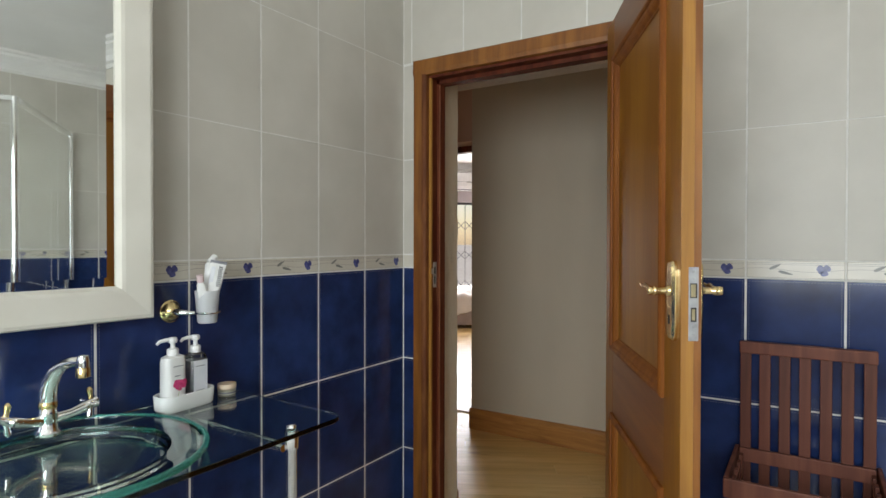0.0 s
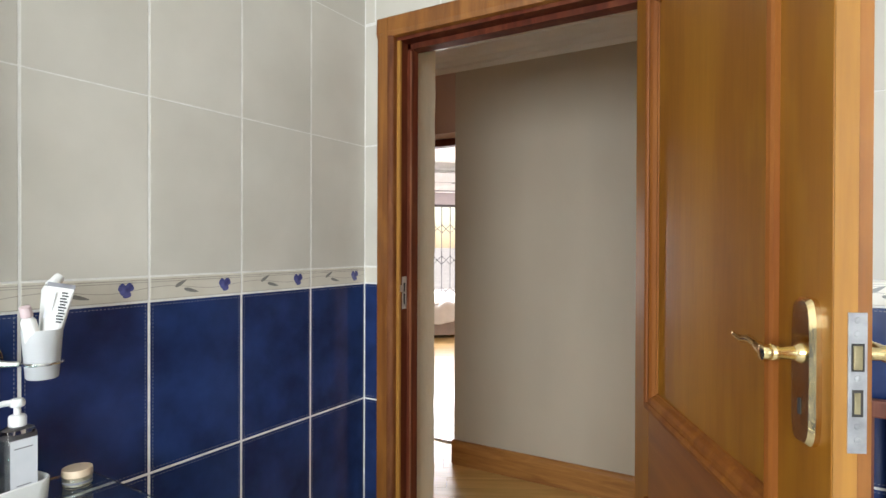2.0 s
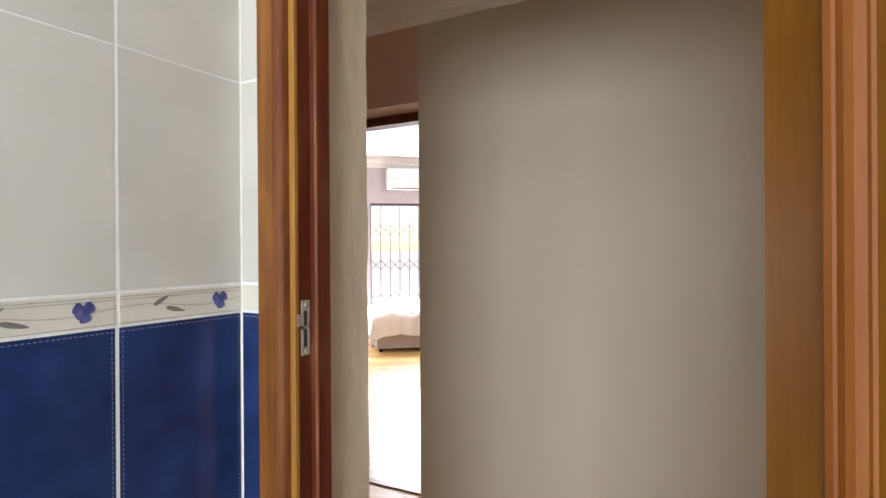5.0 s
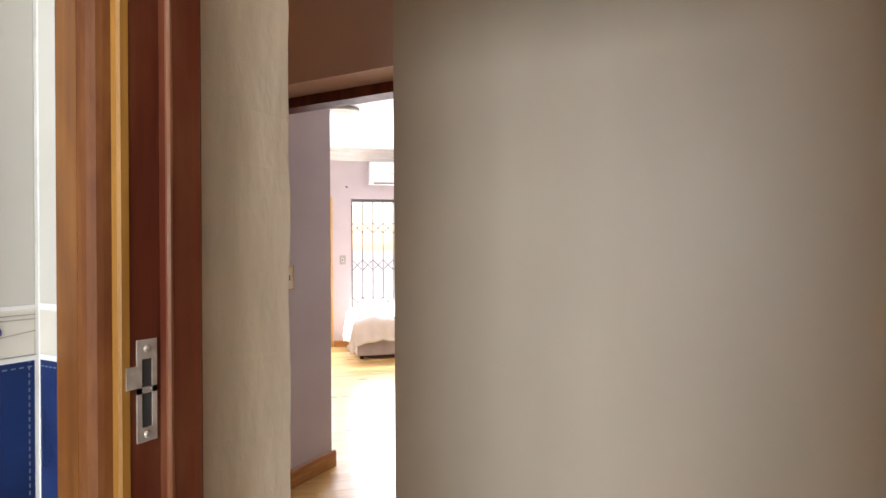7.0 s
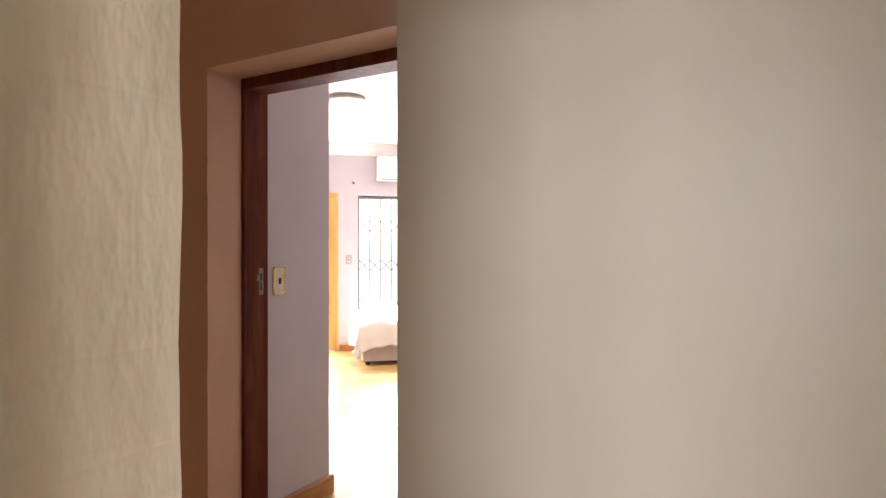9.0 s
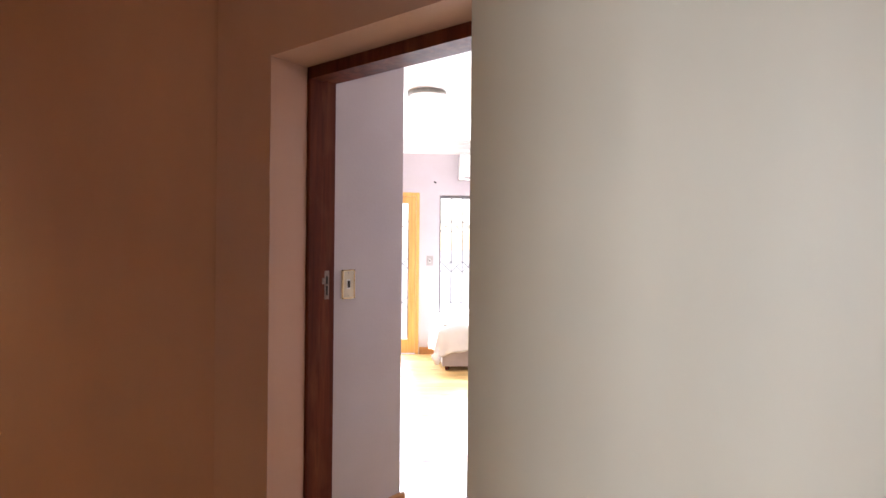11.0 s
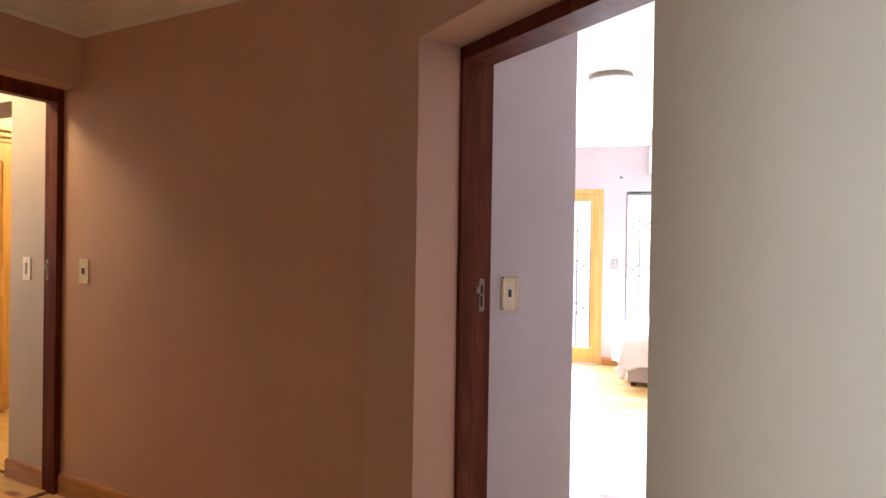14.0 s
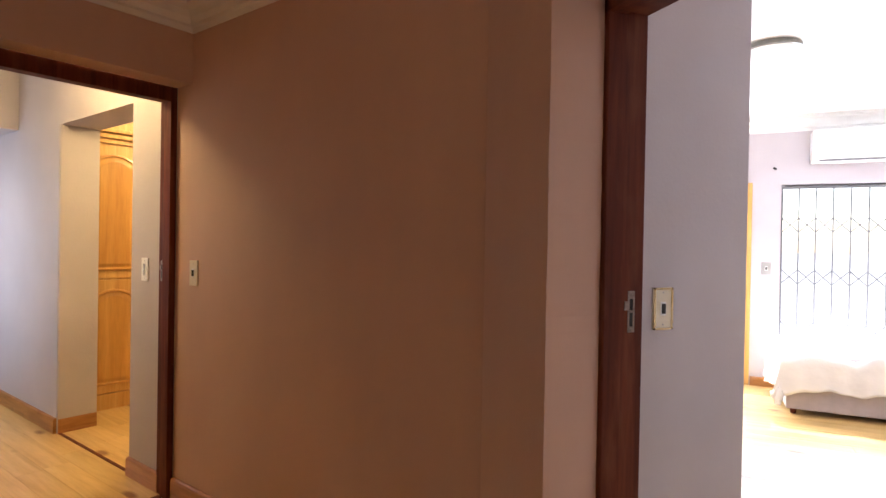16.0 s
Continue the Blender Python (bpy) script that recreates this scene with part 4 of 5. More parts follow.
def bottles():
    t = thing("lotion_bottle", "white pump bottle with a pink poppy print, standing in the tray", "bottle", TRAY @ Matrix.Translation((0, -0.036, 0.0095)))
    o = lambda w, d, r: rounded(w, d, 0, r)
    body = loft(bmesh.new(), [(o(0.040, 0.062, 0.018), 0.0), (o(0.043, 0.066, 0.0205), 0.005), (o(0.043, 0.066, 0.0205), 0.122), (o(0.040, 0.062, 0.0195), 0.132), (o(0.028, 0.042, 0.0135), 0.137)])
    part("bottle_body", body, white_plastic, t, smooth=True)
    pump(t, 0.136, 0.015, radians(-100))
    bm = bmesh.new()
    for k in range(9):
        a = k * 2.4
        r = 0.006 + 0.004 * (k % 3)
        lathe(bm, [(0.0075, 0), (0.006, 0.0004), (0, 0.0006)], 8, (0.0216, 0.004 + r * math.cos(a) * 1.2, 0.062 + r * math.sin(a) * 0.8), Matrix.Rotation(radians(90), 4, "Y"))
    fl = part("printed_flower", bm, pink_print, t, "pink poppy print")
    bm = bmesh.new()
    tube(bm, [(0.0216, 0.004, 0.055), (0.0217, 0.001, 0.035), (0.0217, -0.006, 0.012)], 0.0007, 6)
    lathe(bm, [(0.008, 0), (0, 0.0006)], 9, (0.0216, 0.014, 0.022), Matrix.Rotation(radians(90), 4, "Y"))
    part("printed_stem", bm, green_print, fl)
    part("print_line", boxes((0.0214, 0.0219, -0.014, 0.016, 0.1085, 0.1105)), grey_ink, t, "small unreadable print")
    part("print_line", boxes((0.0214, 0.0219, -0.010, 0.008, 0.083, 0.085)), grey_ink, t)
    t = thing("soap_bottle", "clear pump bottle with a pale blue label, standing in the tray", "bottle", TRAY @ Matrix.Translation((-0.004, 0.038, 0.0095)))
    body = loft(bmesh.new(), [(o(0.040, 0.052, 0.010), 0.0), (o(0.042, 0.054, 0.012), 0.004), (o(0.042, 0.054, 0.012), 0.118), (o(0.038, 0.050, 0.014), 0.128), (o(0.024, 0.026, 0.0115), 0.134)])
    part("bottle_body", body, jar_glass, t, smooth=True)
    part("soap", loft(bmesh.new(), [(o(0.037, 0.049, 0.010), 0.003), (o(0.037, 0.049, 0.010), 0.112)]), grey_ink, t, "dark soap inside")
    part("front_label", boxes((0.0212, 0.0217, -0.022, 0.022, 0.012, 0.112)), label_paper, t, "pale blue paper label")
    part("print_line", boxes((0.0217, 0.0220, -0.016, 0.014, 0.096, 0.098)), grey_ink, t, "small unreadable print")
    part("print_line", boxes((0.0217, 0.0220, -0.012, 0.012, 0.030, 0.0315)), grey_ink, t)
    pump(t, 0.133, 0.014, radians(-100))


def cream_jar():
    t = thing("cream_jar", "small clear cream jar with a peach-coloured lid on the glass shelf", "jar", Matrix.Translation((-1.468, 1.098, SHELF)))
    part("jar", lathe(bmesh.new(), [(0.023, 0), (0.0255, 0.003), (0.0255, 0.018), (0.023, 0.021), (0, 0.021)], 30), jar_glass, t, smooth=True)
    part("cream", lathe(bmesh.new(), [(0.020, 0.004), (0.020, 0.018), (0, 0.018)], 24), cream_plastic, t, "pale cream inside")
    part("print_line", lathe(bmesh.new(), [(0.0257, 0.009), (0.0259, 0.0095), (0.0259, 0.013), (0.0257, 0.0135)], 30), grey_ink, t, "band of small unreadable print")
    part("lid", lathe(bmesh.new(), [(0.025, 0.0205), (0.0265, 0.022), (0.0265, 0.032), (0.0255, 0.035), (0, 0.0355)], 30), lid_plastic, t, "peach-coloured screw lid", smooth=True)


def tumbler():
    wall_at = Vector((TILE_X, 0.976, 1.142))
    t = thing("tumbler_holder", "wall-mounted brass and chrome holder for a tumbler", "holder", Matrix.Translation(wall_at))
    rot = Matrix.Rotation(radians(90), 4, "Y")
    part("rosette", lathe(bmesh.new(), [(0.031, 0), (0.032, 0.004), (0.028, 0.007), (0.026, 0.012), (0.020, 0.017), (0.014, 0.023), (0.010, 0.026), (0, 0.027)], 30, (0, 0, 0), rot), brass, t, "polished brass wall rosette", smooth=True)
    pts = [(0.024, 0, 0), (0.04, 0.006, -0.002), (0.055, 0.02, -0.003), (0.066, 0.034, -0.004)]
    part("arm", tube(bmesh.new(), pts, [0.008, 0.010, 0.006, 0.005], 14), chrome, t, smooth=True)
    c = Vector((0.076, 0.066, -0.004))
    ring = [(c.x + 0.034 * math.cos(2 * math.pi * k / 28), c.y + 0.034 * math.sin(2 * math.pi * k / 28), c.z) for k in range(29)]
    part("ring", tube(bmesh.new(), ring, 0.003, 8), chrome, t, "chrome ring", smooth=True)
    base = wall_at + Vector((c.x, c.y, -0.034))
    g = thing("toothbrush_tumbler", "frosted glass tumbler held in a wall ring", "tumbler", Matrix.Translation(base))
    part("glass_body", lathe(bmesh.new(), [(0, 0), (0.024, 0), (0.0265, 0.003), (0.0335, 0.092), (0.0320, 0.092), (0.025, 0.007), (0, 0.006)], 32), frosted, g, smooth=True)
    o = lambda w, d, r: rounded(w, d, 0, r, 4)
    # a flat tube standing on its cap, crimped end up
    m = Matrix.Translation(base + Vector((0.006, 0.000, 0.030))) @ Matrix.Rotation(radians(-10), 4, "X") @ Matrix.Rotation(radians(5), 4, "Y") @ Matrix.Rotation(radians(62), 4, "Z")
    tb = thing("toothpaste_tube", "white toothpaste tube with dark print leaning in the tumbler", "tube", m)
    body = loft(bmesh.new(), [(o(0.018, 0.018, 0.0085), 0.016), (o(0.031, 0.026, 0.0125), 0.022), (o(0.036, 0.022, 0.0105), 0.06), (o(0.041, 0.014, 0.0065), 0.10), (o(0.044, 0.004, 0.0018), 0.138), (o(0.044, 0.0026, 0.0012), 0.148)])
    part("tube_body", body, white_plastic, tb, smooth=True)
    part("cap", lathe(bmesh.new(), [(0, 0), (0.010, 0), (0.011, 0.002), (0.010, 0.017)], 18), white_plastic, tb, "white screw cap", smooth=True)
    part("crimp", boxes((-0.0222, 0.0222, -0.0018, 0.0018, 0.139, 0.1485)), grey_ink, tb, "grey crimped end")
    for sg in (-1, 1):
        bm = bmesh.new()
        for k in range(11):
            a = 0.076 + k * 0.0054
            dep = 0.0072 - 0.0057 * (a + 0.002 - 0.10) / 0.038 if a > 0.098 else 0.0090 - 0.0018 * (a - 0.078) / 0.02
            box(bm, 0.004 - 0.001 * (k % 3), 0.013 + 0.002 * (k % 2), sg * dep - 0.0007, sg * dep + 0.0007, a, a + 0.0030)
        part("printed_bars", bm, black_ink, tb, "unreadable dark print")
        dep = 0.0052
        part("printed_panel", boxes((-0.0175, -0.006, sg * dep - 0.0032, sg * dep + 0.0010, 0.082, 0.130)), label_paper, tb, "pale printed panel")
    m = Matrix.Translation(base + Vector((-0.008, 0.002, 0.046))) @ Matrix.Rotation(radians(-8), 4, "X") @ Matrix.Rotation(radians(-4), 4, "Y")
    bt = thing("cream_tube", "slim white tube with a cap behind the toothpaste", "tube", m)
    body = loft(bmesh.new(), [(o(0.030, 0.003, 0.0014), 0.0), (o(0.029, 0.010, 0.0045), 0.05), (o(0.024, 0.022, 0.0105), 0.118), (o(0.015, 0.015, 0.007), 0.126)])
    part("tube_body", body, white_plastic, bt, smooth=True)
    part("cap", lathe(bmesh.new(), [(0.0085, 0), (0.0105, 0.002), (0.0095, 0.026), (0.0085, 0.028), (0, 0.028)], 18, (0, 0.001, 0.124), Matrix.Rotation(radians(-38), 4, "X")), white_plastic, bt, "white flip cap", smooth=True)
    m = Matrix.Translation(base + Vector((0.004, -0.006, 0.022))) @ Matrix.Rotation(radians(15), 4, "X") @ Matrix.Rotation(radians(7), 4, "Y") @ Matrix.Rotation(radians(50), 4, "Z")
    sm = thing("small_tube", "short white tube with a pinkish cap leaning in the tumbler", "tube", m)
    body = loft(bmesh.new(), [(o(0.028, 0.003, 0.0014), 0.0), (o(0.028, 0.012, 0.0055), 0.05), (o(0.025, 0.022, 0.0105), 0.092), (o(0.014, 0.014, 0.0065), 0.101)])
    part("tube_body", body, white_plastic, sm, smooth=True)
    part("cap", lathe(bmesh.new(), [(0.008, 0.100), (0.010, 0.102), (0.009, 0.120), (0, 0.121)], 18), pale_pink, sm, "pinkish white cap", smooth=True)


tray()
bottles()
cream_jar()
tumbler()

# ---- slatted box ----


def slatted_box():
    """An open-topped box of slats with a tall slatted back; local y runs towards the wall."""
    x0, x1, yb, yf = -0.212, 0.132, 2.052, 1.765
    t = thing("slatted_box", "red-brown slatted hardwood box with a tall back against the tiled wall", "wooden box", Matrix.Translation((x0, yb, 0)))
    w, d = x1 - x0, yb - yf
    part("top_rail", boxes((-0.002, w + 0.002, -0.024, 0.002, 0.995, 1.032), bevel=0.004), chair_wood, t)
    slat = to_mesh(boxes((-0.0150, 0.0150, -0.016, -0.004, 0.06, 0.998), bevel=0.002), "slat", chair_wood)
    short = to_mesh(boxes((-0.0150, 0.0150, -d - 0.012, -d, 0.06, 0.665), bevel=0.002), "slat", chair_wood)
    for k in range(7):
        x = 0.0150 + (w - 0.030) * k / 6
        share("back_slat", slat, t, Matrix.Translation((x, 0, 0)))
        share("front_slat", short, t, Matrix.Translation((x, 0, 0)))
    part("back_rail", boxes((0, w, -0.030, -0.0165, 0.66, 0.702), bevel=0.003), chair_wood, t)
    part("lower_back_rail", boxes((0, w, -0.030, -0.0165, 0.06, 0.10), bevel=0.003), chair_wood, t)
    part("front_rail", boxes((-0.014, w + 0.014, -d - 0.026, -d - 0.0125, 0.648, 0.700), bevel=0.004), chair_wood, t)
    part("lower_front_rail", boxes((-0.014, w + 0.014, -d - 0.026, -d - 0.0125, 0.06, 0.11), bevel=0.004), chair_wood, t)
    for x in (-0.014, w + 0.002):
        part("side_rail", boxes((x, x + 0.012, -d - 0.012, -0.0, 0.655, 0.702), bevel=0.003), chair_wood, t)
        part("lower_side_rail", boxes((x, x + 0.012, -d - 0.012, -0.0, 0.06, 0.11), bevel=0.003), chair_wood, t)
    side = to_mesh(boxes((-0.005, 0.005, -0.0150, 0.0150, 0.06, 0.69), bevel=0.002), "slat", chair_wood)
    for x in (0.0075, w - 0.0075):
        for k in range(4):
            share("side_slat", side, t, Matrix.Translation((x, -0.055 - (d - 0.085) * k / 3, 0)))
    part("bottom_board", boxes((0.013, w - 0.013, -d + 0.001, -0.0305, 0.075, 0.09), bevel=0.002), chair_wood, t)
    for x in (0.0, w - 0.03):
        for y in (-0.030, -d - 0.002):
            part("foot", boxes((x, x + 0.03, y - 0.006, y + 0.020, 0.003, 0.06), bevel=0.003), chair_wood, t)


slatted_box()

# ---- shower, seen in the mirror ----


def shower():
    t = thing("shower_enclosure", "chrome-framed clear glass shower enclosure in the bathroom corner", "shower", Matrix.Translation((0.61, 1.09, 0)))
    pts = [(0.0, 0.0), (0.962, 0.55), (0.34, -1.0)]
    for p in pts:
        part("post", lathe(bmesh.new(), [(0.016, 0.004), (0.016, 2.1), (0, 2.101)], 16, (p[0], p[1], 0)), chrome, t, smooth=True)
    for a, b in ((pts[0], pts[1]), (pts[0], pts[2])):
        d = Vector((b[0] - a[0], b[1] - a[1]))
        m = Matrix.Translation((a[0], a[1], 0)) @ Matrix.Rotation(math.atan2(d.y, d.x), 4, "Z")
        gl = part("glass_panel", boxes((0.016, d.length - 0.016, -0.003, 0.003, 0.05, 2.06)), glass, t, "clear glass panel", m)
        gl.visible_shadow = False
        part("top_rail", boxes((0.0, d.length, -0.012, 0.012, 2.075, 2.10)), chrome, t, "", m)
        part("bottom_rail", boxes((0.0, d.length, -0.012, 0.012, 0.004, 0.04)), chrome, t, "", m)


shower()


def dome_lamp(name, label, place, r, material, rim):
    t = thing(name, label, "ceiling lamp", Matrix.Translation(place))
    part("rim", lathe(bmesh.new(), [(r, 0), (r * 1.03, -0.006), (r * 1.03, -0.03), (r * 0.95, -0.036), (r * 0.90, -0.03), (r * 0.90, 0)], 40), rim, t, "lamp rim", smooth=True)
    part("shade", lathe(bmesh.new(), [(r * 0.92, -0.03), (r * 0.86, -0.05), (r * 0.66, -0.072), (r * 0.35, -0.086), (0, -0.09)], 40), material, t, "opal glass shade", smooth=True)


# these first two are added housings for the hall and alcove fill
dome_lamp("ceiling_lamp", "added unseen dome lamp for warm fill in the far hall", (2.45, 2.72, CEIL), 0.15, warm_lamp_glass, white_plastic)
dome_lamp("ceiling_lamp", "added unseen dome lamp for warm fill in the hall alcove", (-3.1, 1.75, CEIL), 0.13, dim_lamp_glass, white_plastic)
dome_lamp("ceiling_lamp", "white opal dome lamp on the bathroom ceiling", (0.15, 0.68, CEIL), 0.15, bath_lamp_glass, white_plastic)

# ---- bedroom door frame ----


def bedroom_frame():
    t = tagged(new("door_frame"), "dark red varnished wooden frame of the bedroom doorway", "door frame")
    left = None
    for sx, x in ((1, -2.992), (-1, -2.062)):
        pts = [(-0.03, 3.80), (0.010, 3.80), (0.013, 3.804), (0.013, 3.861), (0.0, 3.862), (0.0, 3.945), (-0.03, 3.945)]
        j = part("jamb", prism(bmesh.new(), [(x + sx * u, y) for u, y in pts], 0.002, 2.075), dark_wood, t)
        left = left or j
    bm = bmesh.new()
    run(bm, [(3.80, 2.018), (3.861, 2.018), (3.862, 2.032), (3.945, 2.032), (3.945, 2.08), (3.80, 2.08)], (-3.01, 0), (-2.04, 0))
    part("head", bm, dark_wood, t)
    strike(left, Matrix.Translation((-2.992, 3.905, 1.20)) @ Matrix.Rotation(radians(-90), 4, "Z"), 0.058, aged_steel)
    part("threshold", boxes((-2.987, -2.062, 3.94, 3.985, 0.002, 0.008)), skirting_wood, t, "wooden threshold strip")


bedroom_frame()


def passage_frame():
    t = tagged(new("door_frame"), "very dark red wooden frame of the passage doorway", "door frame")
    keep = None
    for lo, hi in ((0.0, 1), (1.0, -1)):
        pts = [on_a(-1.985, lo), on_a(-1.985, lo + hi * 0.034), on_a(-2.05, lo + hi * 0.036), on_a(-2.051, lo + hi * 0.022), on_a(-2.115, lo + hi * 0.022), on_a(-2.115, lo)]
        j = part("jamb", prism(bmesh.new(), pts, 0.002, 2.18), dark_wood, t)
        keep = keep or j
    bm = bmesh.new()
    for s0, s1, z0 in ((-1.985, -2.05, 2.105), (-2.05, -2.115, 2.12)):
        prism(bm, [on_a(s0, 0.0), on_a(s0, 1.0), on_a(s1, 1.0), on_a(s1, 0.0)], z0, 2.181)
    part("head", bm, dark_wood, t)
    q = on_a(-2.083, 0.022)
    strike(keep, Matrix.Translation((q.x, q.y, 1.21)) @ Matrix.Rotation(ANG_A + radians(180), 4, "Z"), 0.055, aged_steel)

    for name, s0, s1, n0, n1 in (("threshold", -2.03, -2.065, 0.034, 0.966),):
        part(name, prism(bmesh.new(), [on_a(s0, n0), on_a(s0, n1), on_a(s1, n1), on_a(s1, n0)], 0.001, 0.006), dark_wood, t, "dark threshold strip")


passage_frame()
bm = prism(bmesh.new(), [on_a(-2.49, -0.02), on_a(-3.59, -0.02), on_a(-3.59, 0.0), on_a(-2.49, 0.0)], 0.001, 0.005)
tagged(part("trim_threshold", bm, dark_wood), "dark threshold strip on the pine floor", "threshold", "", "structure")

# ---- switches ----


def switch(place, turn, w, h, material, label, toggles=1, frame_edge=False):
    """A wall switch; local y is out of the wall."""
    t = thing("light_switch", label, "switch", Matrix.Translation(place) @ Matrix.Rotation(turn, 4, "Z"))
    bm = boxes((-w / 2, w / 2, 0, 0.007, -h / 2, h / 2), bevel=0.0025)
    plate = part("plate", bm, material, t)
    if frame_edge:
        bm = bmesh.new()
        for x0, x1, z0, z1 in ((-w / 2, w / 2, h / 2 - 0.006, h / 2), (-w / 2, w / 2, -h / 2, -h / 2 + 0.006), (-w / 2, -w / 2 + 0.006, -h / 2, h / 2), (w / 2 - 0.006, w / 2, -h / 2, h / 2)):
            box(bm, x0, x1, 0.006, 0.0105, z0, z1)
        part("border", bm, brass, plate, "brass edge of the switch plate")
    for k in range(toggles):
        z = (k - (toggles - 1) / 2) * 0.034
        part("surround", boxes((-0.011, 0.011, 0.0065, 0.0085, z - 0.022, z + 0.022)), white_plastic, plate)
        part("rocker", boxes((-0.007, 0.007, 0.008, 0.0125, z - 0.016, z + 0.016), bevel=0.001), dark_hole if toggles == 1 else steel, plate, "dark rocker")
    for z in (-h / 2 + 0.016, h / 2 - 0.016):
        part("screw", lathe(bmesh.new(), [(0.0028, 0), (0.002, 0.001), (0, 0.0013)], 8, (0, 0.007, z), Matrix.Rotation(radians(-90), 4, "X")), steel, plate)


out_n = math.atan2(N.y, N.x) - math.pi / 2
out_m = math.atan2(M.y, M.x) - math.pi / 2
switch((-3.15, 4.165, 1.185), radians(-90), 0.078, 0.135, cream_plastic, "ivory switch plate with brass edge in the bedroom entry", 1, True)
switch((*on_a(-1.79), 1.21), out_n, 0.075, 0.13, cream_plastic, "ivory light switch on the beige hall wall")
switch((*on_a(-2.305, 0.004), 1.208), out_n, 0.075, 0.13, white_plastic, "white light switch on the pale passage wall", 2)
switch((*on_b(-0.185), 1.19), out_m, 0.085, 0.125, grey_plastic, "grey light switch beside the bedroom window")

# ---- bedroom openings ----


def rot_b(s, n, z=0.0):
    q = on_b(s, n)
    return Matrix.Translation((q.x, q.y, z)) @ Matrix.Rotation(ANG_B, 4, "Z")


def glazed_door():
    """Wooden garden door with one tall pane; local x along the wall, y away from the room."""
    w = 0.90
    t = thing("glazed_door", "honey-coloured wooden garden door with a tall glass pane", "door", rot_b(-1.22, 0.0))
    t["kind"] = "structure"
    fr = part("frame_post", boxes((w - 0.045, w - 0.001, -0.012, 0.10, 0.002, 2.058), bevel=0.003), oak, t, "golden frame post")
    part("frame_post", boxes((0.001, 0.045, -0.012, 0.10, 0.002, 2.058), bevel=0.003), oak, t)
    part("frame_head", boxes((0.045, w - 0.045, -0.012, 0.10, 2.01, 2.058), bevel=0.003), oak, t)
    for x0, x1 in ((0.047, 0.135), (w - 0.135, w - 0.047)):
        part("stile", boxes((x0, x1, 0.005, 0.045, 0.01, 2.008), bevel=0.004), oak, t)
    part("bottom_rail", boxes((0.135, w - 0.135, 0.005, 0.045, 0.01, 0.185), bevel=0.004), oak, t)
    part("top_rail", boxes((0.135, w - 0.135, 0.005, 0.045, 1.92, 2.008), bevel=0.004), oak, t)
    pane = part("pane", boxes((0.133, w - 0.133, 0.022, 0.027, 0.183, 1.922)), glass, t)
    pane.visible_shadow = False
    g = part("grille", bmesh_grille(0.14, w - 0.14, 0.185, 1.92, 0.14, (1.70, 1.22, 0.72)), grille_paint, t, "grey trellis grille outside the pane", Matrix.Translation((0, 0.08, 0)))
    return t


def bmesh_grille(x0, x1, z0, z1, pitch, bands):
    """Uprights with rows of crossed lattice between them."""
    bm = bmesh.new()
    n = round((x1 - x0) / pitch)
    p = (x1 - x0) / n
    for k in range(n + 1):
        box(bm, x0 + k * p - 0.006, x0 + k * p + 0.006, -0.008, 0.008, z0, z1)
    for zt in bands:
        for k in range(n):
            for za, zb in ((zt, zt - 0.14), (zt - 0.14, zt)):
                a, b = Vector((x0 + k * p, 0.010, za)), Vector((x0 + (k + 1) * p, 0.010, zb))
                tube(bm, [a, b], 0.005, 6)
    return bm


def bedroom_window():
    w = 1.665
    t = thing("window_1", "wide aluminium-framed glass door, washed out by daylight", "window", rot_b(-0.065, 0.0))
    t["kind"] = "structure"
    for name, a in (("frame_side", (0.001, 0.018, 0.03, 0.10, 0.03, 2.028)), ("frame_side", (w - 0.035, w - 0.001, 0.03, 0.10, 0.03, 2.028)), ("frame_head", (0.035, w - 0.035, 0.03, 0.10, 1.995, 2.028)), ("frame_sill", (0.035, w - 0.035, 0.03, 0.10, 0.022, 0.06))):
        part(name, boxes(a, bevel=0.002), aluminium, t)
    part("mullion", boxes((0.7 * w - 0.02, 0.7 * w + 0.02, 0.05, 0.09, 0.06, 1.995), bevel=0.002), aluminium, t)
    for x0, x1 in ((0.035, 0.7 * w - 0.02), (0.7 * w + 0.02, w - 0.035)):
        pane = part("pane", boxes((x0, x1, 0.068, 0.073, 0.06, 1.995)), glass, t)
        pane.visible_shadow = False
    g = thing("security_grille", "grey folding trellis grille across the bedroom window", "grille", rot_b(-0.065, 0.0))
    p = 0.143
    n = 11
    for k in range(n + 1):
        part("upright", boxes((0.012 + k * p - 0.0055, 0.012 + k * p + 0.0055, 0.008, 0.020, 0.03, 1.99)), grille_paint, g)
    for zt in (1.70, 1.185, 0.67):
        for k in range(n):
            x = 0.012 + k * p
            bm = bmesh.new()
            tube(bm, [(x, 0.006, zt), (x + p, 0.006, zt - 0.14)], 0.0056, 6)
            tube(bm, [(x, 0.023, zt - 0.14), (x + p, 0.023, zt)], 0.0056, 6)
            part("lattice", bm, grille_paint, g)
    part("top_track", boxes((0.0, w, 0.0, 0.028, 1.99, 2.015)), grille_paint, g)
    part("bottom_track", boxes((0.0, w, 0.0, 0.028, 0.022, 0.035)), grille_paint, g)


glazed_door()
bedroom_window()


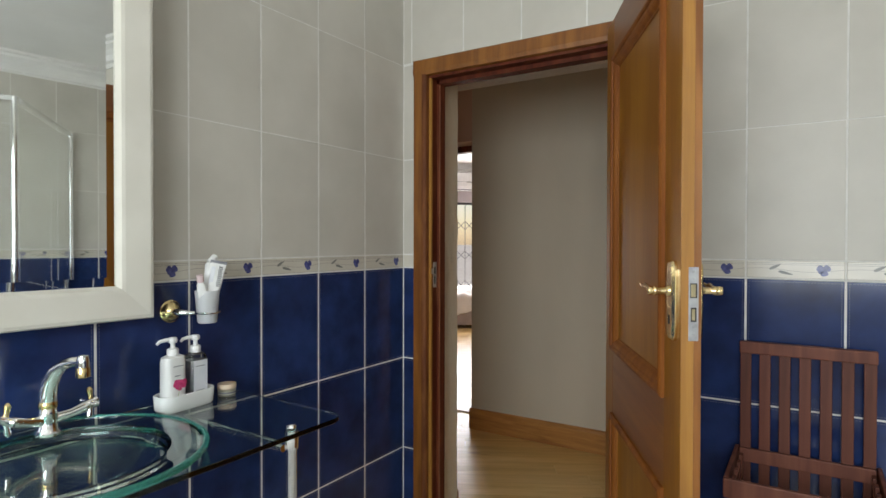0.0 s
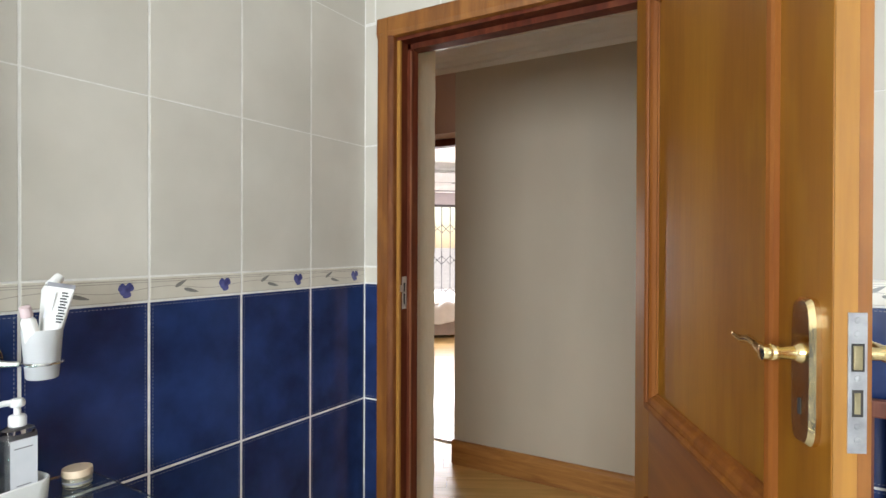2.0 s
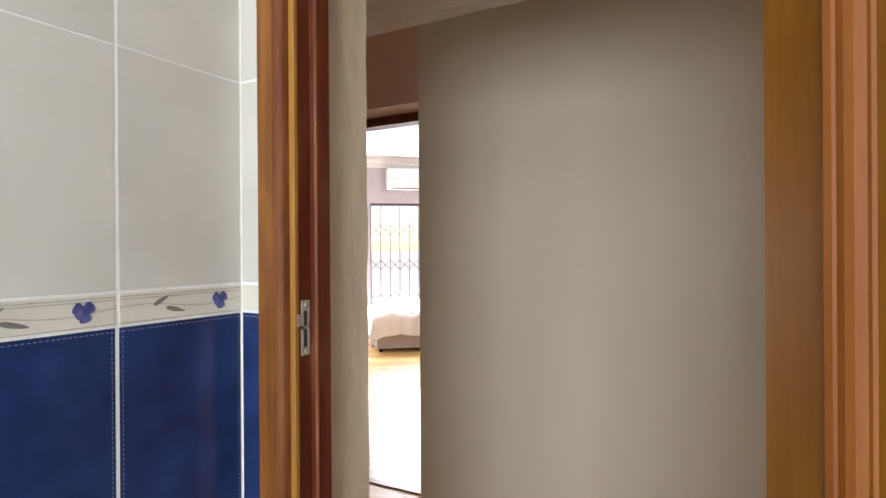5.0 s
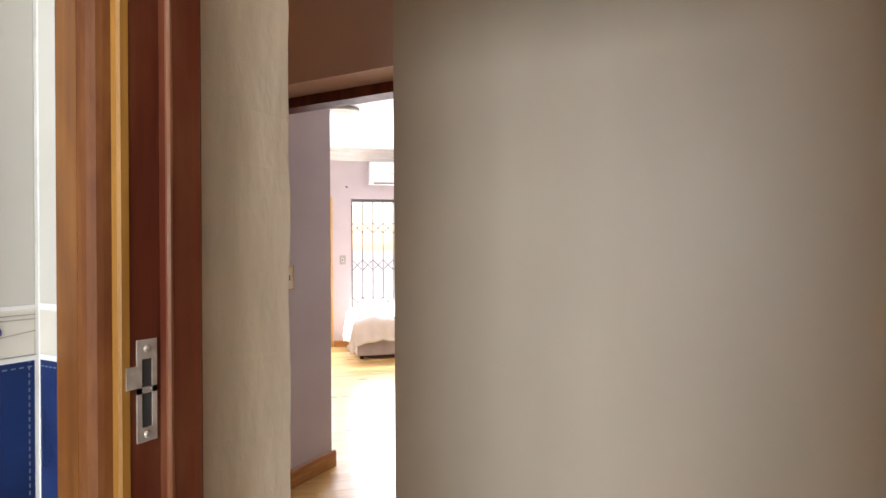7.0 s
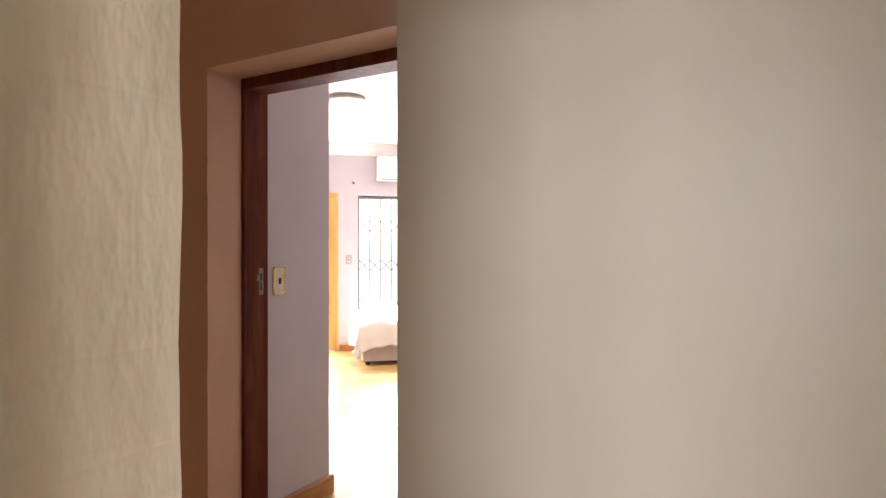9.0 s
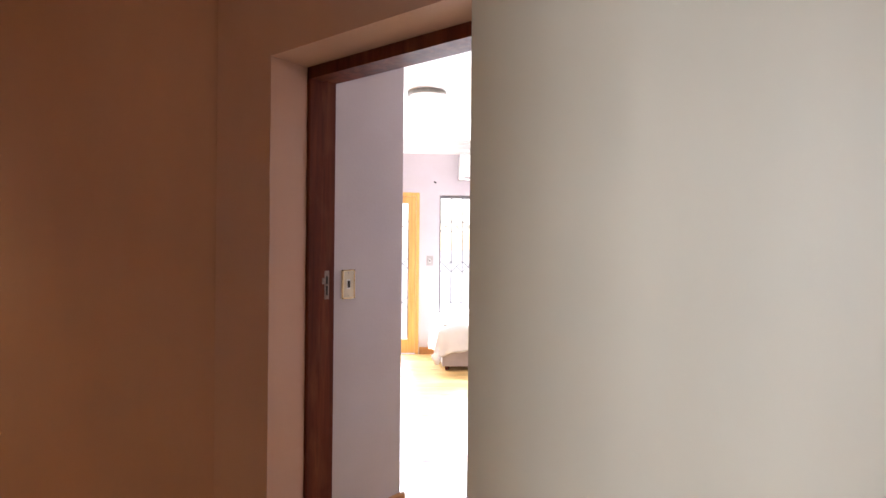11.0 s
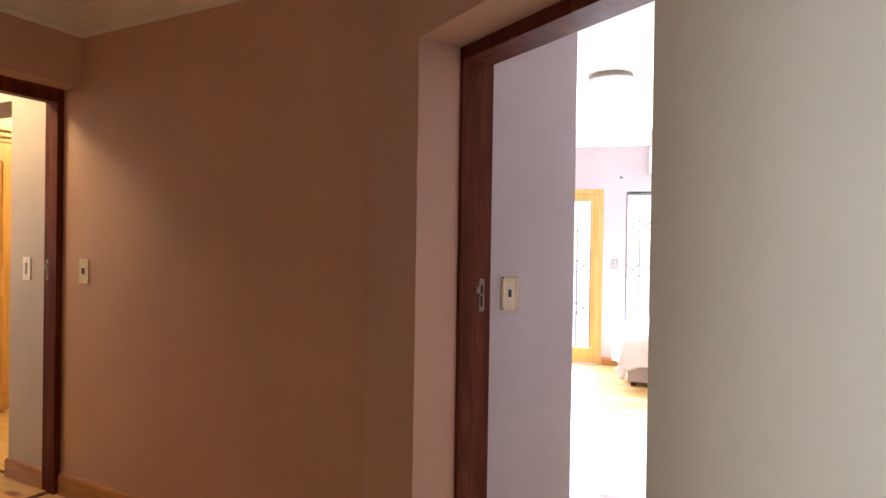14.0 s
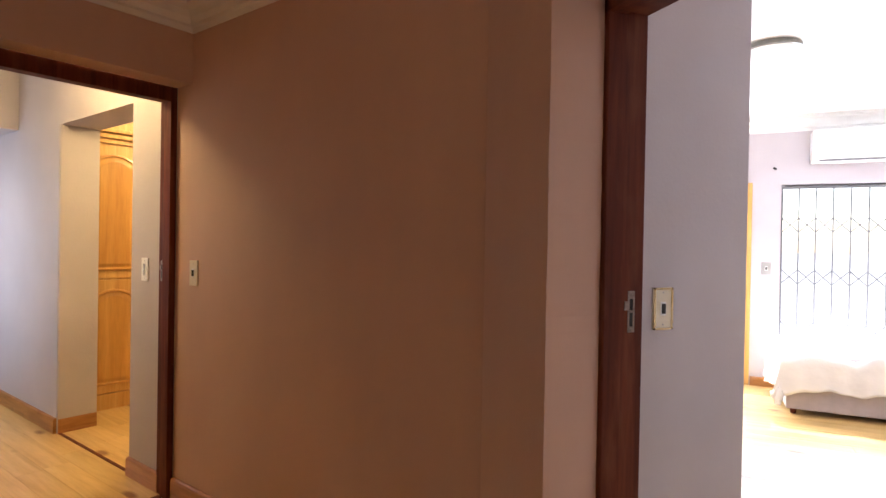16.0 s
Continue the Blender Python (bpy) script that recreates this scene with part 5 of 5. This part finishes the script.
def air_conditioner():
    t = thing("air_conditioner", "white split air conditioner above the bedroom window", "air conditioner", rot_b(0.17, 0.0, 2.225))
    w, h, d = 0.92, 0.30, 0.20
    bm = bmesh.new()
    prof = [(0, 0.0), (-0.12, 0.0), (-0.185, 0.05), (-0.2, 0.10), (-0.2, 0.27), (-0.185, 0.30), (0, 0.30)]
    rings = [[bm.verts.new((x, y, z)) for y, z in prof] for x in (0, w)]
    n = len(prof)
    for i in range(n):
        bm.faces.new((rings[0][i], rings[0][(i + 1) % n], rings[1][(i + 1) % n], rings[1][i]))
    bm.faces.new(rings[0])
    bm.faces.new(rings[1][::-1])
    bmesh.ops.bevel(bm, geom=bm.edges[:], offset=0.006, segments=2, affect="EDGES")
    b = part("case", bm, white_plastic, t, smooth=True)
    part("front_seam", boxes((0.01, w - 0.01, -0.2025, -0.199, 0.145, 0.149)), grey_ink, b)
    # grey strip in place of the shade inside the outlet
    part("outlet_slot", boxes((0.06, w - 0.06, -0.16, -0.126, 0.012, 0.024), ), grey_ink, t, "air outlet, its shade put in as a grey strip", Matrix.Translation((0, 0.0, -0.004)))
    part("display", boxes((w - 0.30, w - 0.12, -0.203, -0.199, 0.135, 0.148)), dark_hole, b, "dark display")


air_conditioner()
q = on_b(-0.12)
t = thing("picture_hook", "small dark hook in the bedroom wall", "hook", Matrix.Translation((q.x, q.y, 2.19)) @ Matrix.Rotation(out_m, 4, "Z"))
part("hook_body", tube(bmesh.new(), [(0, 0, 0), (0, 0.02, 0), (0.012, 0.03, 0.002), (0.022, 0.03, 0.012)], 0.009, 8), dark_hole, t)


def bed():
    """A single bed along the window; local x along it, y towards the window."""
    t = thing("bed", "single bed with a rumpled white duvet on a beige base", "bed", rot_b(-0.085, 1.02))
    L, W = 1.9, 0.92
    part("bed_base", boxes((0, L, 0, W, 0.045, 0.31), bevel=0.012), base_cloth, t, "beige cloth-covered bed base")
    for x in (0.06, L - 0.06):
        for y in (0.05, W - 0.05):
            part("foot", lathe(bmesh.new(), [(0.022, 0.002), (0.026, 0.045)], 14, (x, y, 0)), dark_wood, t)
    part("mattress", boxes((0.01, L - 0.01, 0.01, W - 0.01, 0.31, 0.52), bevel=0.03), linen, t)
    bm = bmesh.new()
    nx, ny = 84, 52
    x0, x1, y0, y1 = -0.36, L + 0.02, -0.27, W + 0.03
    grid = []
    for j in range(ny + 1):
        row = []
        for i in range(nx + 1):
            u, v = x0 + (x1 - x0) * i / nx, y0 + (y1 - y0) * j / ny
            over_x, over_y = max(0.0, -u - 0.03), max(0.0, -v - 0.02)
            wob = noise.noise(Vector((u * 3.1, v * 3.1, 0.3))) * 0.055 + noise.noise(Vector((u * 8.5, v * 8.5, 2.3))) * 0.036
            drop = over_x * 0.95 + over_y * 1.0
            x = max(u, -0.055 - 0.12 * over_x + wob * 1.3 * min(1, over_x * 8)) if over_x else u
            y = max(v, -0.045 - 0.05 * over_y + (noise.noise(Vector((u * 7, 0.0, 1.0))) * 0.035) * min(1, over_y * 8)) if over_y else v
            edge = 0.05 * math.exp(-((max(u, 0) / 0.10) ** 2)) + 0.05 * math.exp(-((max(v, 0) / 0.10) ** 2))
            z = 0.575 - edge + wob - drop - 0.03 * min(1, (over_x + over_y) * 10)
            row.append(bm.verts.new((x, y, max(0.10, z))))
        grid.append(row)
    for j in range(ny):
        for i in range(nx):
            bm.faces.new((grid[j][i], grid[j][i + 1], grid[j + 1][i + 1], grid[j + 1][i]))
    dv = part("duvet", bm, linen, t, "rumpled white duvet hanging over the side", smooth=True)
    sol = dv.modifiers.new("thickness", "SOLIDIFY")
    sol.thickness, sol.offset = 0.022, 1.0


bed()
dome_lamp("ceiling_lamp", "white opal dome lamp with a bronze rim on the bedroom ceiling", (-4.36, 6.19, BED_CEIL), 0.165, lamp_glass, lamp_rim)
dome_lamp("ceiling_lamp", "lit warm dome lamp on the passage ceiling", (*on_a(-2.62, 0.62), 2.72), 0.13, warm_lamp_glass, white_plastic)

# ---- dressing room cupboards ----


def cupboard(n0, w):
    """An oak wardrobe unit with an upper and a lower arched panel door; local x along its front, y into it."""
    q = on_a(-3.95, n0)
    t = thing("wardrobe", "tall golden oak wardrobe with arched panel doors", "wardrobe", Matrix.Translation((q.x, q.y, 0)) @ Matrix.Rotation(math.atan2(-N.y, -N.x), 4, "Z"), "dressing room wardrobes")
    part("carcass", boxes((0, w, 0.022, 0.55, 0.0, 2.36)), oak, t)
    part("plinth", boxes((0, w, 0.0, 0.022, 0.0, 0.125)), oak, t)
    for z, h, dz in ((2.14, 0.03, 0.012), (2.18, 0.035, 0.03), (2.225, 0.03, 0.05)):
        part("top_moulding", boxes((-0.0, w, -dz, 0.024, z, z + h), bevel=0.006), oak, t)
    for z0, z1 in ((0.135, 1.045), (1.06, 2.13)):
        dr = part("door", boxes((0.003, w - 0.003, 0.0, 0.021, z0, z1), bevel=0.003), oak, t)
        bm = bmesh.new()
        a, m = w / 2 - 0.055, 18
        top, low = z1 - 0.075, z0 + 0.06
        def outline(ins):
            pts = [(w / 2 - a + ins, low + ins), (w / 2 + a - ins, low + ins), (w / 2 + a - ins, top - 0.06 - ins)]
            for i in range(1, m):
                u = 1 - 2 * i / m
                pts.append((w / 2 + (a - ins) * u, top - ins - 0.06 * u * u))
            pts.append((w / 2 - a + ins, top - 0.06 - ins))
            return pts
        rings = []
        for ins, y in ((0, -0.0005), (0.004, -0.012), (0.014, -0.014), (0.022, -0.001), (0.03, -0.001), (0.055, -0.010)):
            rings.append([bm.verts.new((x, y, z)) for x, z in outline(ins)])
        for r0, r1 in zip(rings, rings[1:]):
            for i in range(len(r0)):
                bm.faces.new((r0[i], r0[(i + 1) % len(r0)], r1[(i + 1) % len(r0)], r1[i]))
        bm.faces.new(rings[-1])
        part("arched_panel", bm, oak_panel, dr, "raised panel with an arched top")


for k in range(4):
    cupboard(-0.29 - 0.45 * k, 0.449)

# ---- tiles ----


def tile_mesh(name, w, h, t, material):
    """A glazed tile with eased edges, centred, its face towards -y."""
    e = 0.0022
    x, z = w / 2, h / 2
    back = [(-x, 0, -z), (x, 0, -z), (x, 0, z), (-x, 0, z)]
    mid = [(a, -t + e * 0.6, c) for a, _, c in back]
    top = [(a * (1 - e / x), -t, c * (1 - e / z)) for a, _, c in back]
    v = back + mid + top
    f = [(8, 9, 10, 11)] + [(b + i, b + (i + 1) % 4, b + 4 + (i + 1) % 4, b + 4 + i) for b in (0, 4) for i in range(4)]
    me = bpy.data.meshes.new(name)
    me.from_pydata(v, [], f)
    me.materials.append(material)
    return me


PITCH, JOINT = 0.2625, 0.0042


def motif(bm_parts, w):
    """Raised glaze drawing of a border tile: two lines, a waving stem, two leaves and a flower."""
    y = -0.0076
    stem, leaf, flower = bm_parts
    for z in (0.0155, 0.0205):
        box(stem, -w / 2 + 0.001, w / 2 - 0.001, y - 0.0004, y + 0.001, z - 0.0008, z + 0.0008)
    box(stem, -w / 2 + 0.001, w / 2 - 0.001, y - 0.0004, y + 0.001, -0.0258, -0.0246)
    n = 22
    rows = []
    for k in range(n + 1):
        x = -w / 2 + 0.001 + (w - 0.002) * k / n
        z = -0.001 + 0.0055 * math.sin(2 * math.pi * (k / n) + 0.6)
        rows.append([stem.verts.new((x, y - 0.0003, z - 0.0008)), stem.verts.new((x, y - 0.0003, z + 0.0008))])
    for a, b in zip(rows, rows[1:]):
        stem.faces.new((a[0], b[0], b[1], a[1]))
    for cx, cz, ang, ln_ in ((-0.050, 0.009, 28, 0.036), (-0.022, -0.010, -14, 0.042)):
        c, s = math.cos(radians(ang)), math.sin(radians(ang))
        pts = []
        for k in range(12):
            a = 2 * math.pi * k / 12
            px, pz = ln_ / 2 * math.cos(a), 0.0042 * math.sin(a) * (1 - 0.45 * math.cos(a))
            pts.append(leaf.verts.new((cx + px * c - pz * s, y - 0.0005, cz + px * s + pz * c)))
        leaf.faces.new(pts)
    for ang, reach, half in ((148, 0.0185, 0.0125), (35, 0.0190, 0.0130), (-78, 0.0180, 0.0125), (-150, 0.0150, 0.0085)):
        c, s_ = math.cos(radians(ang)), math.sin(radians(ang))
        pts = []
        for k in range(14):
            a = 2 * math.pi * k / 14
            u = reach * 0.48 + reach * 0.52 * math.cos(a)
            v = half * math.sin(a) * (0.80 + 0.22 * math.cos(a)) + 0.0008 * math.sin(3 * a)
            pts.append(flower.verts.new((0.076 + u * c - v * s_, y - 0.0006 - 0.0001 * (ang > 0), u * s_ + v * c)))
        flower.faces.new(pts)


tile_w = PITCH - JOINT
mesh_blue = tile_mesh("blue_tile", tile_w, 0.3966, 0.0065, blue_tile)
mesh_cream = tile_mesh("cream_tile", tile_w + 0.0012, 0.4152, 0.0065, cream_tile)
mesh_border = tile_mesh("border_tile", tile_w, 0.0535, 0.0070, border_tile)
st, lf, fl = bmesh.new(), bmesh.new(), bmesh.new()
motif((st, lf, fl), tile_w)
mesh_stem, mesh_leaf, mesh_flower = to_mesh(st, "stem_glaze", motif_line), to_mesh(lf, "leaf_glaze", motif_leaf), to_mesh(fl, "flower_glaze", motif_blue)
# rows: bottom edge, mesh, name
ROWS_Z = [(0.2265 - 0.2, mesh_blue, "blue_tile", 0.2265), (0.4, mesh_blue, "blue_tile", 0.6265), (0.8, mesh_blue, "blue_tile", 1.0265), (0, mesh_border, "border_tile", 1.2555), (0, mesh_cream, "cream_tile", 1.493), (0, mesh_cream, "cream_tile", 1.909), (0, mesh_cream, "cream_tile", 2.325)]


def tile_at(parent, me, name, m):
    ob = share(name, me, parent, m)
    if me == mesh_border:
        share("stem_glaze", mesh_stem, ob, Matrix())
        share("leaf_glaze", mesh_leaf, ob, Matrix())
        share("flower_glaze", mesh_flower, ob, Matrix())
    return ob


def cut_tile(me, x0, x1, z0, z1):
    """A tile cut to what is left beside a corner or a frame."""
    return tile_mesh("cut_tile", x1 - x0, z1 - z0, 0.0065, me.materials[0])


west = tagged(new("tiling_west"), "deep blue and cream glazed wall tiles with a flower border", "wall tiles", "", "structure")
face_w = Matrix.Rotation(radians(90), 4, "Z")         # faces +x
for _, me, name, zc in ROWS_Z:
    for k in range(11):
        yc = 2.0865 - PITCH * (k + 0.5)
        tile_at(west, me, name, Matrix.Translation((TILE_X - 0.0065, yc, zc)) @ face_w)
north = tagged(new("tiling_north"), "deep blue and cream glazed wall tiles with a flower border", "wall tiles", "", "structure")
for _, me, name, zc in ROWS_Z:
    half = {mesh_blue: 0.1985, mesh_cream: 0.20625, mesh_border: 0.02675}[me]
    for k in range(7):
        xc = -0.203 - JOINT / 2 + PITCH * (k - 1 + 0.5) + JOINT / 2
        if xc - tile_w / 2 < -0.50:
            x0, x1 = -0.488, xc + tile_w / 2
            share("cut_tile", cut_tile(me, x0, x1, -half, half), north, Matrix.Translation(((x0 + x1) / 2, TILE_Y + 0.0065, zc)))
        elif xc + tile_w / 2 < 1.6:
            tile_at(north, me, name, Matrix.Translation((xc, TILE_Y + 0.0065, zc)))
    if me != mesh_cream or zc < 2.0:
        x0, x1 = -1.5545, -1.487
        share("cut_tile", cut_tile(me, x0, x1, -half, half), north, Matrix.Translation(((x0 + x1) / 2, TILE_Y + 0.0065, zc)))
east = tagged(new("tiling_east"), "deep blue and cream glazed wall tiles with a flower border", "wall tiles", "", "structure")
face_e = Matrix.Rotation(radians(-90), 4, "Z")        # faces -x
for _, me, name, zc in ROWS_Z:
    for k in range(7):
        tile_at(east, me, name, Matrix.Translation((1.5965, 2.0865 - PITCH * (k + 0.5), zc)) @ face_e)
z0, z1 = 2.124, 2.531
for x0, x1 in ((-1.5545, -1.514), (-1.510, -1.252), (-1.248, -0.990), (-0.986, -0.728), (-0.724, -0.468)):
    share("cut_tile", cut_tile(mesh_cream, x0, x1, z0, z1), north, Matrix.Translation(((x0 + x1) / 2, TILE_Y + 0.0065, (z0 + z1) / 2)))

# ---- pine floors ----
bm = boxes((-8.5, 3.1, 0.6, 10.2, -0.14, -0.022))
tagged(part("floor_slab", bm, grout), "screed under the wooden floors", "floor", "", "structure")


def lay(name, label, regions, angle, origin, width, length, singles):
    """Boards cut to convex regions; those nearest to where one walks are pieces of their own."""
    top = tagged(new(name), label, "floor", "", "structure")
    d, e = Vector((math.cos(angle), math.sin(angle))), Vector((-math.sin(angle), math.cos(angle)))
    near, rest, count = [], bmesh.new(), 0
    rng = random.Random(5)
    for j in range(-70, 70):
        off = rng.uniform(0, length)
        for i in range(-9, 9):
            o = Vector(origin) + e * (j * width) + d * (i * length + off)
            quad = [o + d * 0.0006 + e * 0.0006, o + d * (length - 0.0006) + e * 0.0006, o + d * (length - 0.0006) + e * (width - 0.0006), o + d * 0.0012 + e * (width - 0.0006)]
            for reg in regions:
                cut = clip(quad, reg)
                if len(cut) < 3:
                    continue
                mid = sum(cut, Vector((0, 0))) / len(cut)
                if singles(mid) and count < 290:
                    bm = bmesh.new()
                    rel = [Matrix.Rotation(-angle + math.pi / 2, 2) @ (p - mid) for p in cut]
                    prism(bm, rel, -0.02, rng.uniform(-0.0006, 0.0))
                    part("floor_board", bm, pine, top, "", Matrix.Translation((mid.x, mid.y, 0)) @ Matrix.Rotation(angle - math.pi / 2, 4, "Z"))
                    count += 1
                else:
                    prism(rest, cut, -0.02, rng.uniform(-0.0006, 0.0))
    if rest.verts:
        ob = part("floor_board_rest", rest, pine_far, top)
        ob["kind"] = "stuff"


pine_far = timber("varnished_pine_boards_far", (0.58, 0.36, 0.135), (0.69, 0.47, 0.19), (0.76, 0.55, 0.26), grain=(9, 3, 9), rough=0.25, coat=0.45)


def ccw(pts):
    pts = [Vector(p) for p in pts]
    ar = sum(a.x * b.y - b.x * a.y for a, b in zip(pts, pts[1:] + pts[:1]))
    return pts if ar > 0 else pts[::-1]


hall_regions = [ccw([(-1.45, 2.10), (-0.54, 2.10), (-0.54, 2.38), (-1.45, 2.38)]), ccw([(-2.6, 2.38), (3.0, 2.38), (3.0, 3.63), (-2.6, 3.63)]),
                ccw([on_a(-2.05, 1.8), (-2.6, 1.36), (-2.6, 3.63), (-3.33, 3.63), on_a(-2.05, 0.0)]), ccw([(-2.96, 3.63), (-2.09, 3.63), (-2.09, 3.94), (-2.96, 3.94)]),
                ccw([on_a(-2.05, 0.0), on_a(-6.8, 0.0), on_a(-6.8, 1.2), on_a(-2.05, 1.2)]), ccw([on_a(-2.48, 0.0), on_a(-2.48, -0.25), on_a(-3.6, -0.25), on_a(-3.6, 0.0)]),
                ccw([on_a(-2.3, -0.25), on_a(-2.3, -2.3), on_a(-4.0, -2.3), on_a(-4.0, -0.25)])]
lay("floor_hall", "honey pine board floor of the hall and passage", hall_regions, ANG_A, (-3.36, 3.645), 0.145, 1.6, lambda p: p.x < -0.4)
bed_regions = [ccw([(-3.15, 3.94), (-1.95, 3.94), (-1.95, 4.56), (-3.15, 4.56)]), ccw([(-4.2, 4.56), (-1.95, 4.56), on_b(1.70, 5.2), on_b(1.70, 0.0), on_b(-1.30, 0.0)])]
lay("floor_bedroom", "honey pine board floor of the bedroom, bright with daylight", bed_regions, ANG_B, (-4.0, 6.0), 0.145, 1.6, lambda p: p.x < -2.0 and p.y < 7.6)
